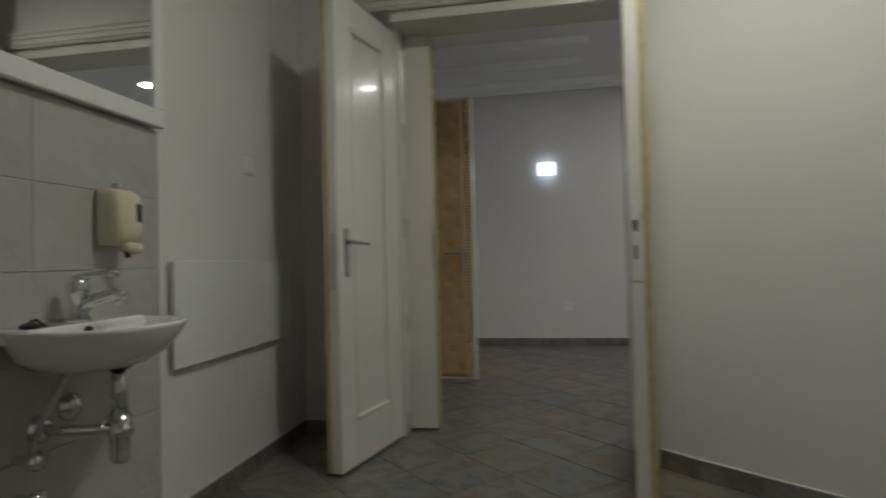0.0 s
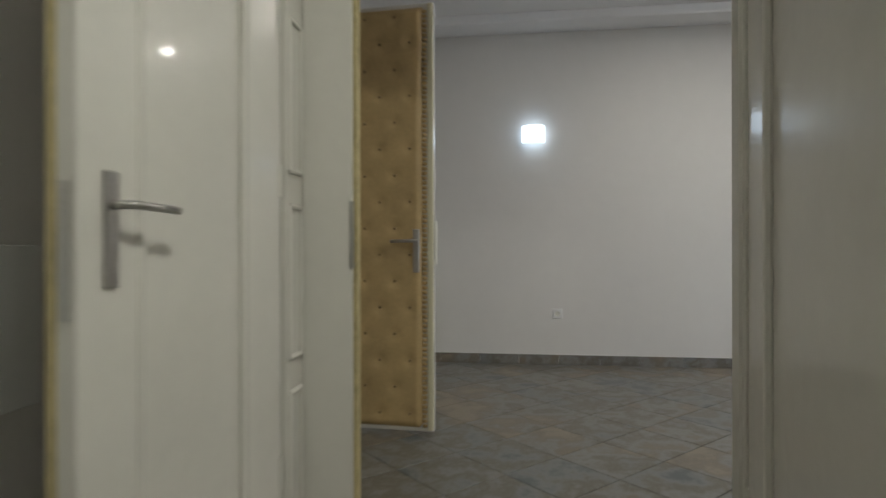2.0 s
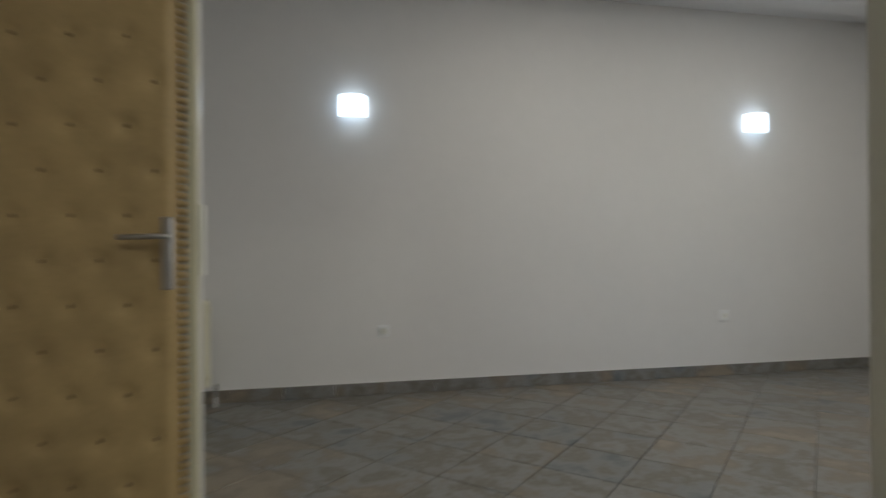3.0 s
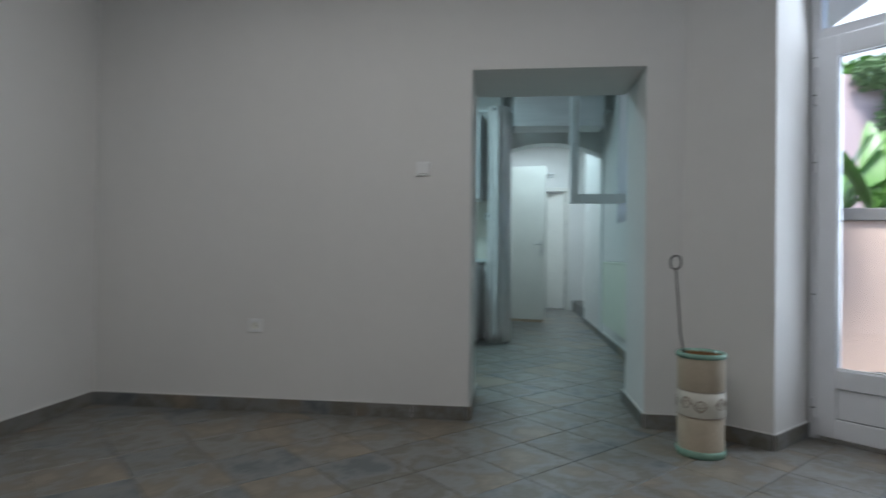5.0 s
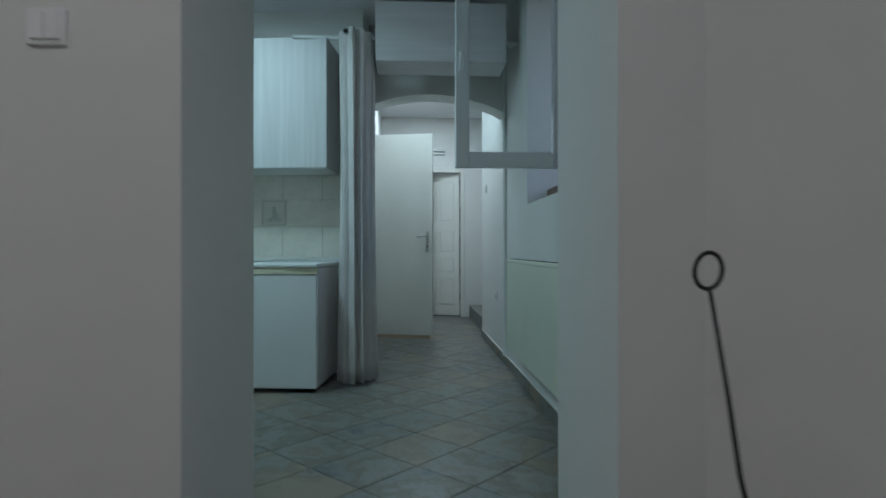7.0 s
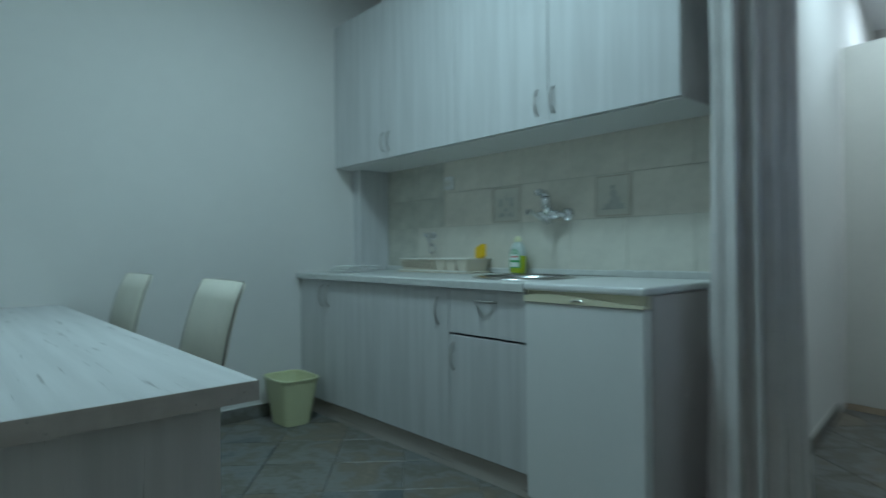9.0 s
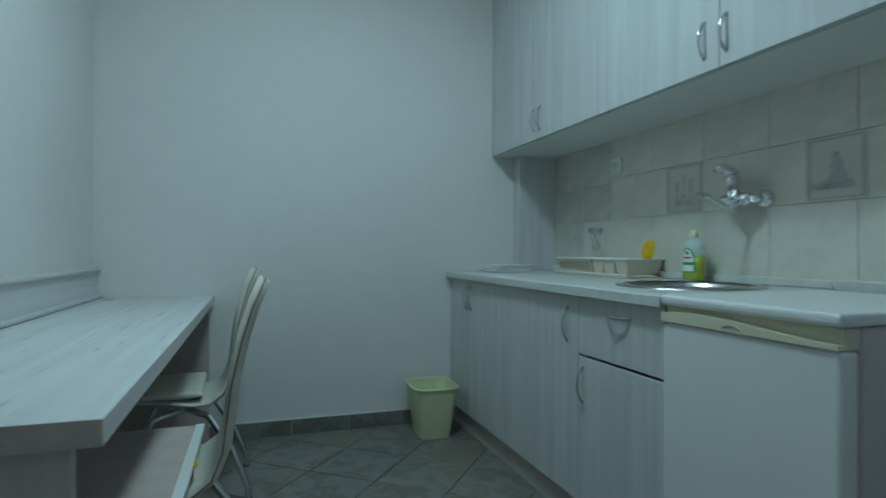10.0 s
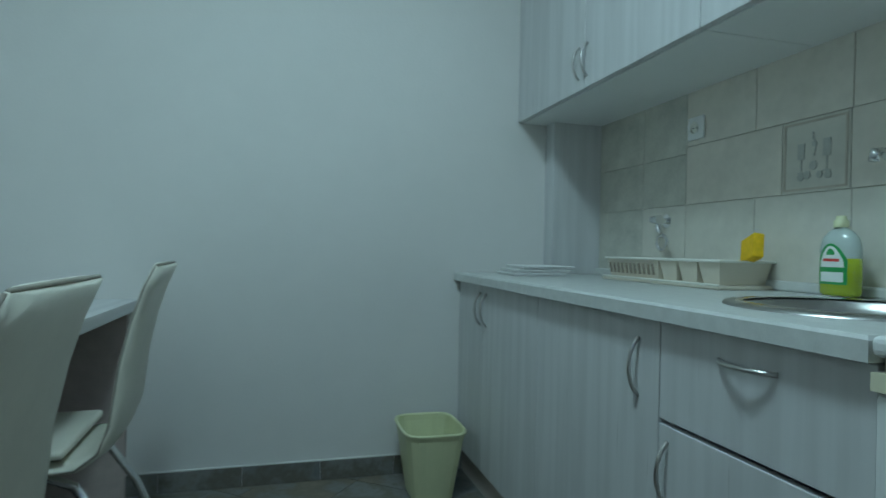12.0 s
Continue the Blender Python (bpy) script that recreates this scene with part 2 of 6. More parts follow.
SPLASH_TILE = material("cream wall tile", (0.66, 0.635, 0.56), 0.25, var=0.10, scale=3.5, bump=0.03, bump_scale=30)
SPLASH_DARK = material("beige wall tile", (0.71, 0.665, 0.58), 0.25, var=0.12, scale=3.5, bump=0.03, bump_scale=30)
SPLASH_GREEN = material("grey green wall tile", (0.55, 0.54, 0.47), 0.25, var=0.16, scale=9, bump=0.03, bump_scale=30)
TILE_JOINT = material("pale tile joint", (0.62, 0.59, 0.52), 0.9, var=0.1, scale=20)
JOINT_DARK = material("brown tile joint", (0.57, 0.53, 0.46), 0.9, var=0.1, scale=20)
CREAM = material("cream plastic", (0.72, 0.68, 0.50), 0.35, var=0.03, scale=5)
IVORY = material("ivory plastic", (0.76, 0.75, 0.68), 0.4, var=0.03, scale=5)
WHITE_PLASTIC = material("white plastic", (0.80, 0.80, 0.79), 0.35, var=0.02, scale=5)
PVC = material("white window plastic", (0.80, 0.80, 0.82), 0.3, var=0.02, scale=4)
ENAMEL = material("white enamel", (0.76, 0.77, 0.76), 0.3, var=0.02, scale=4)
RADIATOR = material("pale cream radiator enamel", (0.66, 0.69, 0.58), 0.35, var=0.03, scale=4)
FRONT = wood_white("white washed cabinet laminate", 2)
FRONT_X = wood_white("white washed laminate lying", 0)
TABLE_TOP = wood_white("white washed table top", 0, (0.66, 0.66, 0.66), (0.30, 0.29, 0.285), 0.75)
TABLE_END = wood_white("grey washed table end", 2, (0.60, 0.565, 0.54), (0.26, 0.22, 0.21), 0.7)
TABLE_EDGE = wood_white("beige washed edge band", 0, (0.52, 0.47, 0.43), (0.28, 0.25, 0.22), 0.7)
PINK_BOARD = material("pinkish beige chipboard", (0.50, 0.42, 0.39), 0.7, var=0.1, scale=20)
COUNTER = material("pale grey worktop laminate", (0.60, 0.61, 0.59), 0.35, var=0.08, scale=30)
LEATHER = material("cream leatherette", (0.66, 0.64, 0.55), 0.4, var=0.05, scale=6, bump=0.15, bump_scale=300)
PIPING = material("dark piping", (0.30, 0.275, 0.23), 0.5, var=0.1, scale=20)
CURTAIN = material("pale grey curtain cloth", (0.62, 0.595, 0.58), 0.85, var=0.06, scale=8, bump=0.2, bump_scale=500)
BLACK = material("black plastic", (0.02, 0.02, 0.02), 0.4, var=0.2, scale=20)
DARK = material("dark gap", (0.03, 0.03, 0.03), 0.9, var=0.2, scale=20)
CLAY = material("beige glazed clay", (0.47, 0.40, 0.30), 0.45, var=0.12, scale=10, bump=0.25, bump_scale=40)
CLAY_BAND = material("cream clay band", (0.66, 0.63, 0.55), 0.5, var=0.08, scale=12, bump=0.2, bump_scale=60)
CLAY_GREEN = material("celadon green glaze", (0.22, 0.36, 0.28), 0.2, var=0.15, scale=20)
CLAY_IN = material("rust brown clay inside", (0.30, 0.155, 0.06), 0.7, var=0.15, scale=12)
IRON = material("black wrought iron", (0.035, 0.03, 0.03), 0.45, 0.6, var=0.2, scale=30)
BIN = material("pale yellow translucent plastic", (0.66, 0.68, 0.42), 0.4, var=0.04, scale=5)
RACK = material("ivory drainer plastic", (0.70, 0.64, 0.53), 0.4, var=0.04, scale=8)
SPONGE = material("yellow sponge", (0.85, 0.52, 0.01), 0.95, var=0.12, scale=60, bump=0.6, bump_scale=150)
SOAP = material("green dish soap", (0.36, 0.44, 0.015), 0.15, var=0.05, scale=5, coat=0.5)
SOAP_CLEAR = material("pale clear plastic", (0.52, 0.60, 0.56), 0.12, var=0.03, scale=5, coat=0.5)
GREEN_LABEL = material("green label print", (0.03, 0.32, 0.08), 0.4, var=0.1, scale=30)
WHITE_LABEL = material("white label print", (0.80, 0.84, 0.80), 0.4, var=0.05, scale=30)
RED_LABEL = material("red label print", (0.60, 0.05, 0.04), 0.4, var=0.05, scale=30)
PRINT = material("faded beige print", (0.50, 0.44, 0.36), 0.4, var=0.12, scale=25)
CAULK = material("white sealant", (0.74, 0.73, 0.70), 0.6, var=0.05, scale=12)
RAIL_PAINT = material("worn grey rail paint", (0.34, 0.31, 0.31), 0.4, var=0.15, scale=14)
COPING = material("weathered brown concrete", (0.19, 0.17, 0.15), 0.9, var=0.25, scale=6, bump=0.4, bump_scale=40)
EARTH = material("brown stair stringer", (0.15, 0.115, 0.095), 0.9, var=0.2, scale=8)
# fridge body tone, darker and pinker than the ENAMEL of its door and top
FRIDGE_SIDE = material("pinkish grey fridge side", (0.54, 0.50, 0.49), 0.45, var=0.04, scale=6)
# darker copy of CREAM: the grip recess's shade is in the colour
CREAM_SHADED = material("shaded cream plastic", (0.58, 0.55, 0.42), 0.4, var=0.03, scale=5)
TERRA = material("grey brown printed line", (0.33, 0.28, 0.22), 0.5, var=0.15, scale=30)
GREYBLUE = material("grey blue printed motif", (0.47, 0.47, 0.43), 0.5, var=0.15, scale=30)
SALMON = material("salmon garden plaster", (0.66, 0.47, 0.37), 0.9, var=0.06, scale=3, bump=0.3)
PINK = material("pink house plaster", (0.58, 0.43, 0.42), 0.9, var=0.06, scale=2, bump=0.3)
CONCRETE = material("grey concrete", (0.27, 0.255, 0.24), 0.9, var=0.2, scale=5, bump=0.4, bump_scale=40)
PALE_PINK = material("pale pink plaster", (0.60, 0.52, 0.53), 0.9, var=0.05, scale=2, bump=0.2)
PALE_HOUSE = material("pale house plaster", (0.82, 0.81, 0.80), 0.9, var=0.05, scale=1)
BRICK_RED = material("orange brick edge", (0.55, 0.25, 0.16), 0.9, var=0.2, scale=8)
LEAF = material("ivy leaf", (0.19, 0.29, 0.11), 0.5, var=0.0, scale=3, second=(0.11, 0.19, 0.075))
LEAF_LIGHT = material("bright broad leaf", (0.17, 0.33, 0.05), 0.4, var=0.0, scale=4, second=(0.10, 0.24, 0.03))
WOOD_BROWN = material("brown sill paint", (0.15, 0.085, 0.06), 0.5, var=0.15, scale=9)
BEIGE_STRIP = material("beige wooden threshold", (0.46, 0.36, 0.26), 0.6, var=0.12, scale=12)
MIRROR = material("mirror", (0.86, 0.88, 0.87), 0.015, 1.0, var=0.0, scale=1)
PANE = glass("window glass")
FAR_PANE = material("pale reflecting far pane", (0.45, 0.47, 0.50), 0.2, var=0.1, scale=2)
DISPENSER_WINDOW = material("smoked plastic window", (0.05, 0.05, 0.05), 0.15, var=0.1, scale=10)
LAMP_BODY = material("white lamp glass", (0.8, 0.8, 0.8), 0.4, var=0.01, scale=3)
SCONCE_GLOW = glow("lit white glass", (0.66, 0.83, 1.0), 0.80)
SPOT_GLOW = glow("lit ceiling spot", (1.0, 0.95, 0.86), 3.0)
CORRIDOR_GLOW = glow("lit ceiling lamp", (0.88, 0.96, 1.0), 3.0)
KITCHEN_GLOW = glow("lit kitchen panel", (0.78, 0.98, 1.0), 2.0)

# ---------------------------------------------------------------- structure
H = 2.76      # ceiling of the large room and the lobby
HK = 2.88     # ceiling of the kitchen and the corridor
D = Vector((0.69, -0.724, 0)).normalized()     # along the slanting entrance wall
N = Vector((-D.y, D.x, 0))                     # out of it
B0, C0 = Vector((3.88, -0.30, 0)), Vector((4.17, -0.02, 0))


def dd(s, n=0.0):
    p = C0 + D * s + N * n
    return (p.x, p.y)


solid("wall_west", box(-0.25, -5.9, 0, 0, 0.0, 3.0), PLASTER, "white painted wall with two lit sconces", "wall")
nb = box(-0.25, 0, 0, 2.342, 0.593, 3.0)
solid("wall_north", nb, PLASTER, "thick white painted wall beside the kitchen opening", "wall")
solid("wall_lintel", box(2.342, 0, 2.03, 3.322, 0.593, 3.0), PLASTER, "white plastered lintel over the kitchen opening", "wall")
b1 = dd(0.93, -0.40)
b2 = dd(1.7, -0.40)
solid("wall_slanted", prism([(3.322, 0), (3.53, 0), (B0.x, B0.y), (C0.x, C0.y), dd(0, 0.25), (4.1, 0.593), (3.337, 0.593)], 0, 3.0), PLASTER,
      "white wall with a slanting corner beside the glass door", "wall")
solid("wall_slanted_far", prism([b1, dd(0.93, 0.0), dd(0.93, 0.25), dd(1.95, 0.25), dd(1.95, -0.4), b2], 0, 3.0), PLASTER, "white slanting wall past the glass door", "wall")
solid("wall_slanted_head", prism([dd(-0.0, -0.40), dd(0.93, -0.40), dd(0.93, 0.25), dd(0, 0.25)], 2.62, 3.0), PLASTER, "white plaster over the glass door", "wall")
e = dd(1.72, -0.4)
solid("wall_east", box(e[0], -2.9, 0, e[0] + 0.25, e[1] + 0.02, 3.0), PLASTER, "plain white wall", "wall")
solid("wall_niche", box(3.60, -2.95, 0, e[0], -2.7, 3.0), PLASTER, "plain white wall", "wall")
solid("wall_south", box(-0.25, -5.9, 0, 3.15, -5.62, 3.0), PLASTER, "plain white wall", "wall")
# the thick wall with the double doors
wl = bmesh.new()
add_box(wl, 3.15, -5.62, 0, 3.33, -4.965, 3.0)
solid("wall_door_south", wl, PLASTER, "thick white wall beside the old double door", "wall")
solid("wall_door_north", box(3.15, -3.48, 0, 3.63, -2.7, 3.0), PLASTER, "thick white wall beside the old double door", "wall")
solid("wall_door_head", box(3.15, -4.965, 2.30, 3.42, -3.48, 3.0), PLASTER, "white plaster over the old double door", "wall")
# lobby
solid("wall_lobby_south", box(3.33, -5.75, 0, 7.4, -5.52, 3.0), PLASTER, "white painted lobby wall behind the basin", "wall")
solid("wall_lobby_north", prism([(3.632, -3.70), (3.73, -3.60), (4.36, -2.87), (6.2, -2.15), (6.1, -1.95), (4.2, -2.69), (3.632, -3.26)], 0, 3.0), PLASTER, "white slanting lobby wall", "wall")
solid("wall_lobby_east", box(7.2, -5.52, 0, 7.4, -1.6, 3.0), PLASTER, "plain white wall", "wall")
solid("wall_lobby_end", box(6.1, -2.15, 0, 7.3, -1.95, 3.0), PLASTER, "plain white wall", "wall")
solid("ceiling_lobby", box(3.635, -5.75, H, 7.4, -1.9, H + 0.15), CEILING, "flat white lobby ceiling", "ceiling")
cb = box(-0.2, -5.75, H, 3.634, 0.05, H + 0.2)
for x0, x1, y1 in ((0.26, 0.44, -0.05), (0.92, 1.06, -3.80), (1.42, 1.56, -3.80), (1.95, 2.09, -3.80), (2.48, 2.62, -3.80)):
    add_box(cb, x0, -5.62, H - 0.07, x1, y1, H + 0.02, 0.01)
add_prism(cb, [(3.63, -2.8), (e[0], -2.8), (e[0], e[1]), (4.3, 0.3), (3.63, 0.05)], H, H + 0.2)
solid("ceiling", cb, CEILING, "white ceiling with low boxed beams", "ceiling")

# kitchen and corridor
solid("wall_kitchen_end", box(-0.60, 0.5, 0, -0.437, 3.75, 3.1), PLASTER, "plain white kitchen wall", "wall", KM)
solid("wall_kitchen_back", box(-0.6, 3.55, 0, 2.16, 3.80, 3.1), PLASTER, "white kitchen wall behind the units", "wall", KM)
solid("wall_kitchen_table", box(-0.6, 0.60, 0, 1.78, 1.034, 3.1), PLASTER, "white kitchen wall behind the table", "wall", KM)
solid("wall_corridor_west", prism([(2.28, 3.36), (2.44, 3.36), (2.44, 7.2), (2.2, 7.2), (2.2, 3.5)], 0, 3.1), PLASTER, "white corridor wall", "wall")
solid("wall_corridor_end", box(2.2, 7.02, 2.16, 5.2, 7.25, 3.1), PLASTER, "white wall over the far door", "wall")
solid("wall_corridor_end_west", box(2.2, 7.02, 0, 3.12, 7.25, 2.16), PLASTER, "white wall beside the far door", "wall")
solid("wall_corridor_end_east", box(3.64, 7.02, 0, 5.2, 7.25, 2.16), PLASTER, "white wall beside the far door", "wall")
solid("wall_behind_far_door", box(2.2, 8.2, 0, 5.2, 8.35, 3.1), PLASTER, "plain white wall", "wall")
WY0, WY1, WZ0, WZ1 = 1.72, 2.66, 1.29, 2.72
we = box(3.66, 0.593, 0, 4.05, WY0, 3.1)
add_box(we, 3.66, WY1, 0, 4.05, 5.15, 3.1)
add_box(we, 3.66, WY0, WZ1, 4.05, WY1, 3.1)
add_box(we, 3.66, WY0, 0, 4.05, WY1, WZ0)
solid("wall_corridor_east", we, PLASTER, "white corridor wall with a small window", "wall")
solid("wall_stair_side", box(4.95, 4.9, 0, 5.15, 7.1, 3.1), PLASTER, "plain white wall by the steps", "wall")
solid("wall_stair_near", box(4.05, 4.9, 0, 5.0, 5.15, 3.1), PLASTER, "plain white wall by the steps", "wall")


def arch():
    bm = bmesh.new()
    x0, x1, n = 2.40, 3.66, 14
    pts = [(x0, 3.1), (x1, 3.1)]
    arc = []
    for i in range(n + 1):
        u = i / n
        arc.append((x1 + (x0 - x1) * u, 2.14 + 0.155 * math.sin(math.pi * u) ** 0.8))
    poly = pts + arc
    f = [bm.verts.new((x, 3.60, z)) for x, z in poly]
    k = [bm.verts.new((x, 3.85, z)) for x, z in poly]
    bm.faces.new(f)
    bm.faces.new(k[::-1])
    for i in range(len(f)):
        j = (i + 1) % len(f)
        bm.faces.new((f[i], k[i], k[j], f[j]))
    bmesh.ops.recalc_face_normals(bm, faces=bm.faces[:])
    bmesh.ops.triangulate(bm, faces=[q for q in bm.faces if len(q.verts) > 4])
    return bm


solid("wall_arch", arch(), PLASTER, "white wall with a low flat arch across the corridor", "wall")
kc = box(-0.9, 0.55, HK, 5.2, 8.4, HK + 0.15)
solid("ceiling_kitchen", kc, CEILING, "flat white kitchen ceiling", "ceiling")

# floors: grout bed, tiles are laid on it at the end of the file
floor = solid("floor", box(-0.9, -5.9, -0.2, 7.4, 8.4, -0.006), GROUT, "slate look floor tiles laid diagonally", "floor")

# tiled baseboards
board = new("baseboard")
tagged(board, "grey slate look tile baseboard with white joint", "baseboard", kind="structure")


def base_run(a, b, side, h=0.08, step=0.33, m=Matrix()):
    """Tiles along the line a-b, proud to its left (side 1) or right (-1)."""
    a, b = Vector((*a, 0)), Vector((*b, 0))
    d = b - a
    n = max(1, round(d.length / step))
    w = d.length / n
    turn = math.atan2(d.y, d.x)
    key = "board %.3f %d" % (w, side)
    me = bpy.data.meshes.get(key)
    if me is None:
        y0, y1 = (0.001, 0.011) if side > 0 else (-0.011, -0.001)
        bm = box(0.001, y0, 0, w - 0.001, y1, h, 0.0015)
        me = mesh_of(key, bm, BASE)
    c0, c1 = (0.0006, 0.009) if side > 0 else (-0.009, -0.0006)
    joint = part("sealant_joint", box(0.0, c0, h + 0.0003, d.length, c1, h + 0.0065, 0.002), CAULK, board, "white sealant line")
    joint.matrix_local = m @ Matrix.Translation(a) @ Matrix.Rotation(turn, 4, 'Z')
    for i in range(n):
        ob = new("board_tile", me)
        ob.parent = board
        ob.matrix_local = m @ Matrix.Translation(a + d * (i / n)) @ Matrix.Rotation(turn, 4, 'Z')


base_run((0, 0), (0, -5.6), 1)
base_run((0.01, 0), (2.342, 0), -1)
base_run((2.342, 0), (2.342, 0.593), -1)
base_run((3.322, 0.593), (3.322, 0), -1)
base_run((3.322, 0), (3.53, 0), -1)
base_run((3.53, 0), (B0.x, B0.y), -1)
base_run((B0.x, B0.y), (C0.x, C0.y), -1)
base_run((3.33, -4.97), (3.33, -5.52), 1)
base_run((3.342, -5.52), (4.545, -5.52), 1)
base_run((3.64, -3.69), (3.73, -3.60), -1)
base_run((3.73, -3.60), (4.36, -2.87), -1)
base_run((4.36, -2.87), (6.2, -2.15), -1)
base_run((3.66, 5.15), (3.66, 0.6), -1)
base_run((-0.437, 1.05), (-0.437, 2.92), -1, m=KM)
base_run((2.44, 3.36), (2.44, 4.9), -1)


# ---------------------------------------------------------------- the old double door
def door_leaf(name, hinge, free, strike):
    """White panelled leaf in its own axes: x from hinge to free edge, its face towards -y."""
    hinge, free = Vector((*hinge, 0)), Vector((*free, 0))
    d = free - hinge
    w, th = d.length, 0.05
    side = -1 if strike else 1
    th_dir = side
    m = Matrix.Translation(hinge) @ Matrix.Rotation(math.atan2(d.y, d.x), 4, 'Z')
    ob = thing(name, m, "old white gloss painted panel door leaf standing open", "door", "double door leaves")
    z0, z1 = 0.015, 2.19
    y0, y1 = 0.0, -th * th_dir
    lo, hi = min(y0, y1), max(y0, y1)
    for i, (x0, x1, a, b) in enumerate(((0, 0.13, z0, z1), (w - 0.13, w, z0, z1), (0.13, w - 0.13, z0, 0.22), (0.13, w - 0.13, z1 - 0.14, z1))):
        part("stile" if i < 2 else "rail", box(x0, lo, a, x1, hi, b, 0.003), GLOSS_WHITE, ob)
    part("door_panel", box(0.13, lo + 0.014, 0.22, w - 0.13, hi - 0.014, z1 - 0.14), GLOSS_WHITE, ob)
    mould = bmesh.new()
    for y in (lo + 0.008, hi - 0.008):
        for a, b in (((0.14, y, 0.23), (0.14, y, z1 - 0.15)), ((w - 0.14, y, 0.23), (w - 0.14, y, z1 - 0.15)),
                     ((0.14, y, 0.23), (w - 0.14, y, 0.23)), ((0.14, y, z1 - 0.15), (w - 0.14, y, z1 - 0.15))):
            add_cyl(mould, a, b, 0.012, n=8)
    part("moulding", mould, GLOSS_WHITE, ob)
    part("foam_strip", box(w - 0.014, min(y1, y1 * 1.5), z0, w + 0.002, max(y1, y1 * 1.5), z1, 0.003), FOAM, ob, "yellowed foam draught strip")
    if strike:
        pl = part("strike_plate", box(w + 0.0005, lo + 0.008, 0.86, w + 0.003, hi - 0.010, 1.14, 0.001), WORN_WHITE, ob, "painted strike plate with chipped holes")
        part("latch_hole", box(w + 0.0035, lo + 0.016, 1.035, w + 0.0045, hi - 0.020, 1.075), DARK, pl)
        part("bolt_hole", box(w + 0.0035, lo + 0.018, 0.935, w + 0.0045, hi - 0.022, 0.985), DARK, pl)
        part("chip", box(w + 0.001, hi - 0.009, 1.075, w + 0.0025, hi - 0.002, 1.10), FOAM, ob, "bare wood chip")
    else:
        part("lock_face", box(w + 0.003, lo + 0.012, 0.83, w + 0.005, hi - 0.012, 1.08), STEEL, ob)
        for y, k in ((hi, 1), (lo, -1)):
            h = part("door_handle", box(w - 0.085, min(y, y + k * 0.008), 0.885, w - 0.05, max(y, y + k * 0.008), 1.105, 0.004), STEEL, ob, "worn steel handle plate with lever")
            lev = tube([(w - 0.067, y + k * 0.006, 1.04), (w - 0.067, y + k * 0.045, 1.04), (w - 0.08, y + k * 0.052, 1.04), (w - 0.185, y + k * 0.05, 1.036)], 0.0085)
            part("lever", lev, STEEL, h, smooth=True)
    for z in (0.30, 1.10, 1.90):
        part("hinge", cyl((0.0, 0.004 if strike else -0.004, z), (0.0, 0.004 if strike else -0.004, z + 0.09), 0.009, n=10), GLOSS_WHITE, ob)
    return ob


door_leaf("door_leaf", (3.36, -4.950), (3.945, -5.075), False)
door_leaf("door_leaf", (3.425, -3.765), (4.25, -3.88), True)

frame_1 = thing("door_frame", pose(0, 0, 0), "deep white panelled door lining between lobby and room", "door frame")
for y, k in ((-4.965, 1), (-3.48, -1)):
    part("lining", box(3.15, min(y, y + k * 0.02), 0, 3.325, max(y, y + k * 0.02), 2.28, 0.002), GLOSS_WHITE, frame_1)
    mb = bmesh.new()
    for z0, z1 in ((0.12, 0.55), (0.65, 1.08), (1.18, 1.61), (1.71, 2.14)):
        for a, b in (((3.225, z0), (3.225, z1)), ((3.31, z0), (3.31, z1)), ((3.225, z0), (3.31, z0)), ((3.225, z1), (3.31, z1))):
            add_cyl(mb, (a[0], y + k * 0.022, a[1]), (b[0], y + k * 0.022, b[1]), 0.009, n=8)
    part("moulding", mb, GLOSS_WHITE, frame_1)
    part("architrave", box(3.125, min(y - k * 0.10, y), 0, 3.15, max(y - k * 0.10, y), 2.28, 0.006), GLOSS_WHITE, frame_1)
part("post", box(3.155, -4.944, 0.012, 3.205, -4.79, 2.26, 0.004), GLOSS_WHITE, frame_1, "white frame post")
part("post", box(3.345, -3.775, 0.0, 3.40, -3.502, 2.224, 0.006), GLOSS_WHITE, frame_1, "white frame post")
pb = bmesh.new()
for yy in (-3.758, -3.70, -3.62):
    add_cyl(pb, (3.402, yy, 0.0), (3.402, yy, 2.22), 0.010, n=8)
part("moulding", pb, GLOSS_WHITE, frame_1)
part("foam_strip", box(3.158, -4.79, 0.02, 3.198, -4.778, 2.2, 0.002), FOAM, frame_1, "draught strip")
part("keeper", box(3.2055, -4.80, 0.90, 3.208, -4.785, 1.10), STEEL, frame_1, "steel keeper plate")
part("head", box(3.155, -4.965, 2.225, 3.415, -3.48, 2.299, 0.004), GLOSS_WHITE, frame_1)
for x in (3.42, 3.125):
    part("architrave", box(x, -5.065, 2.28, x + 0.025, -3.43, 2.38, 0.006), GLOSS_WHITE, frame_1)
hb = bmesh.new()
for z in (2.30, 2.335, 2.365):
    add_cyl(hb, (3.447, -5.06, z), (3.447, -3.44, z), 0.008, n=8)
part("moulding", hb, GLOSS_WHITE, frame_1)


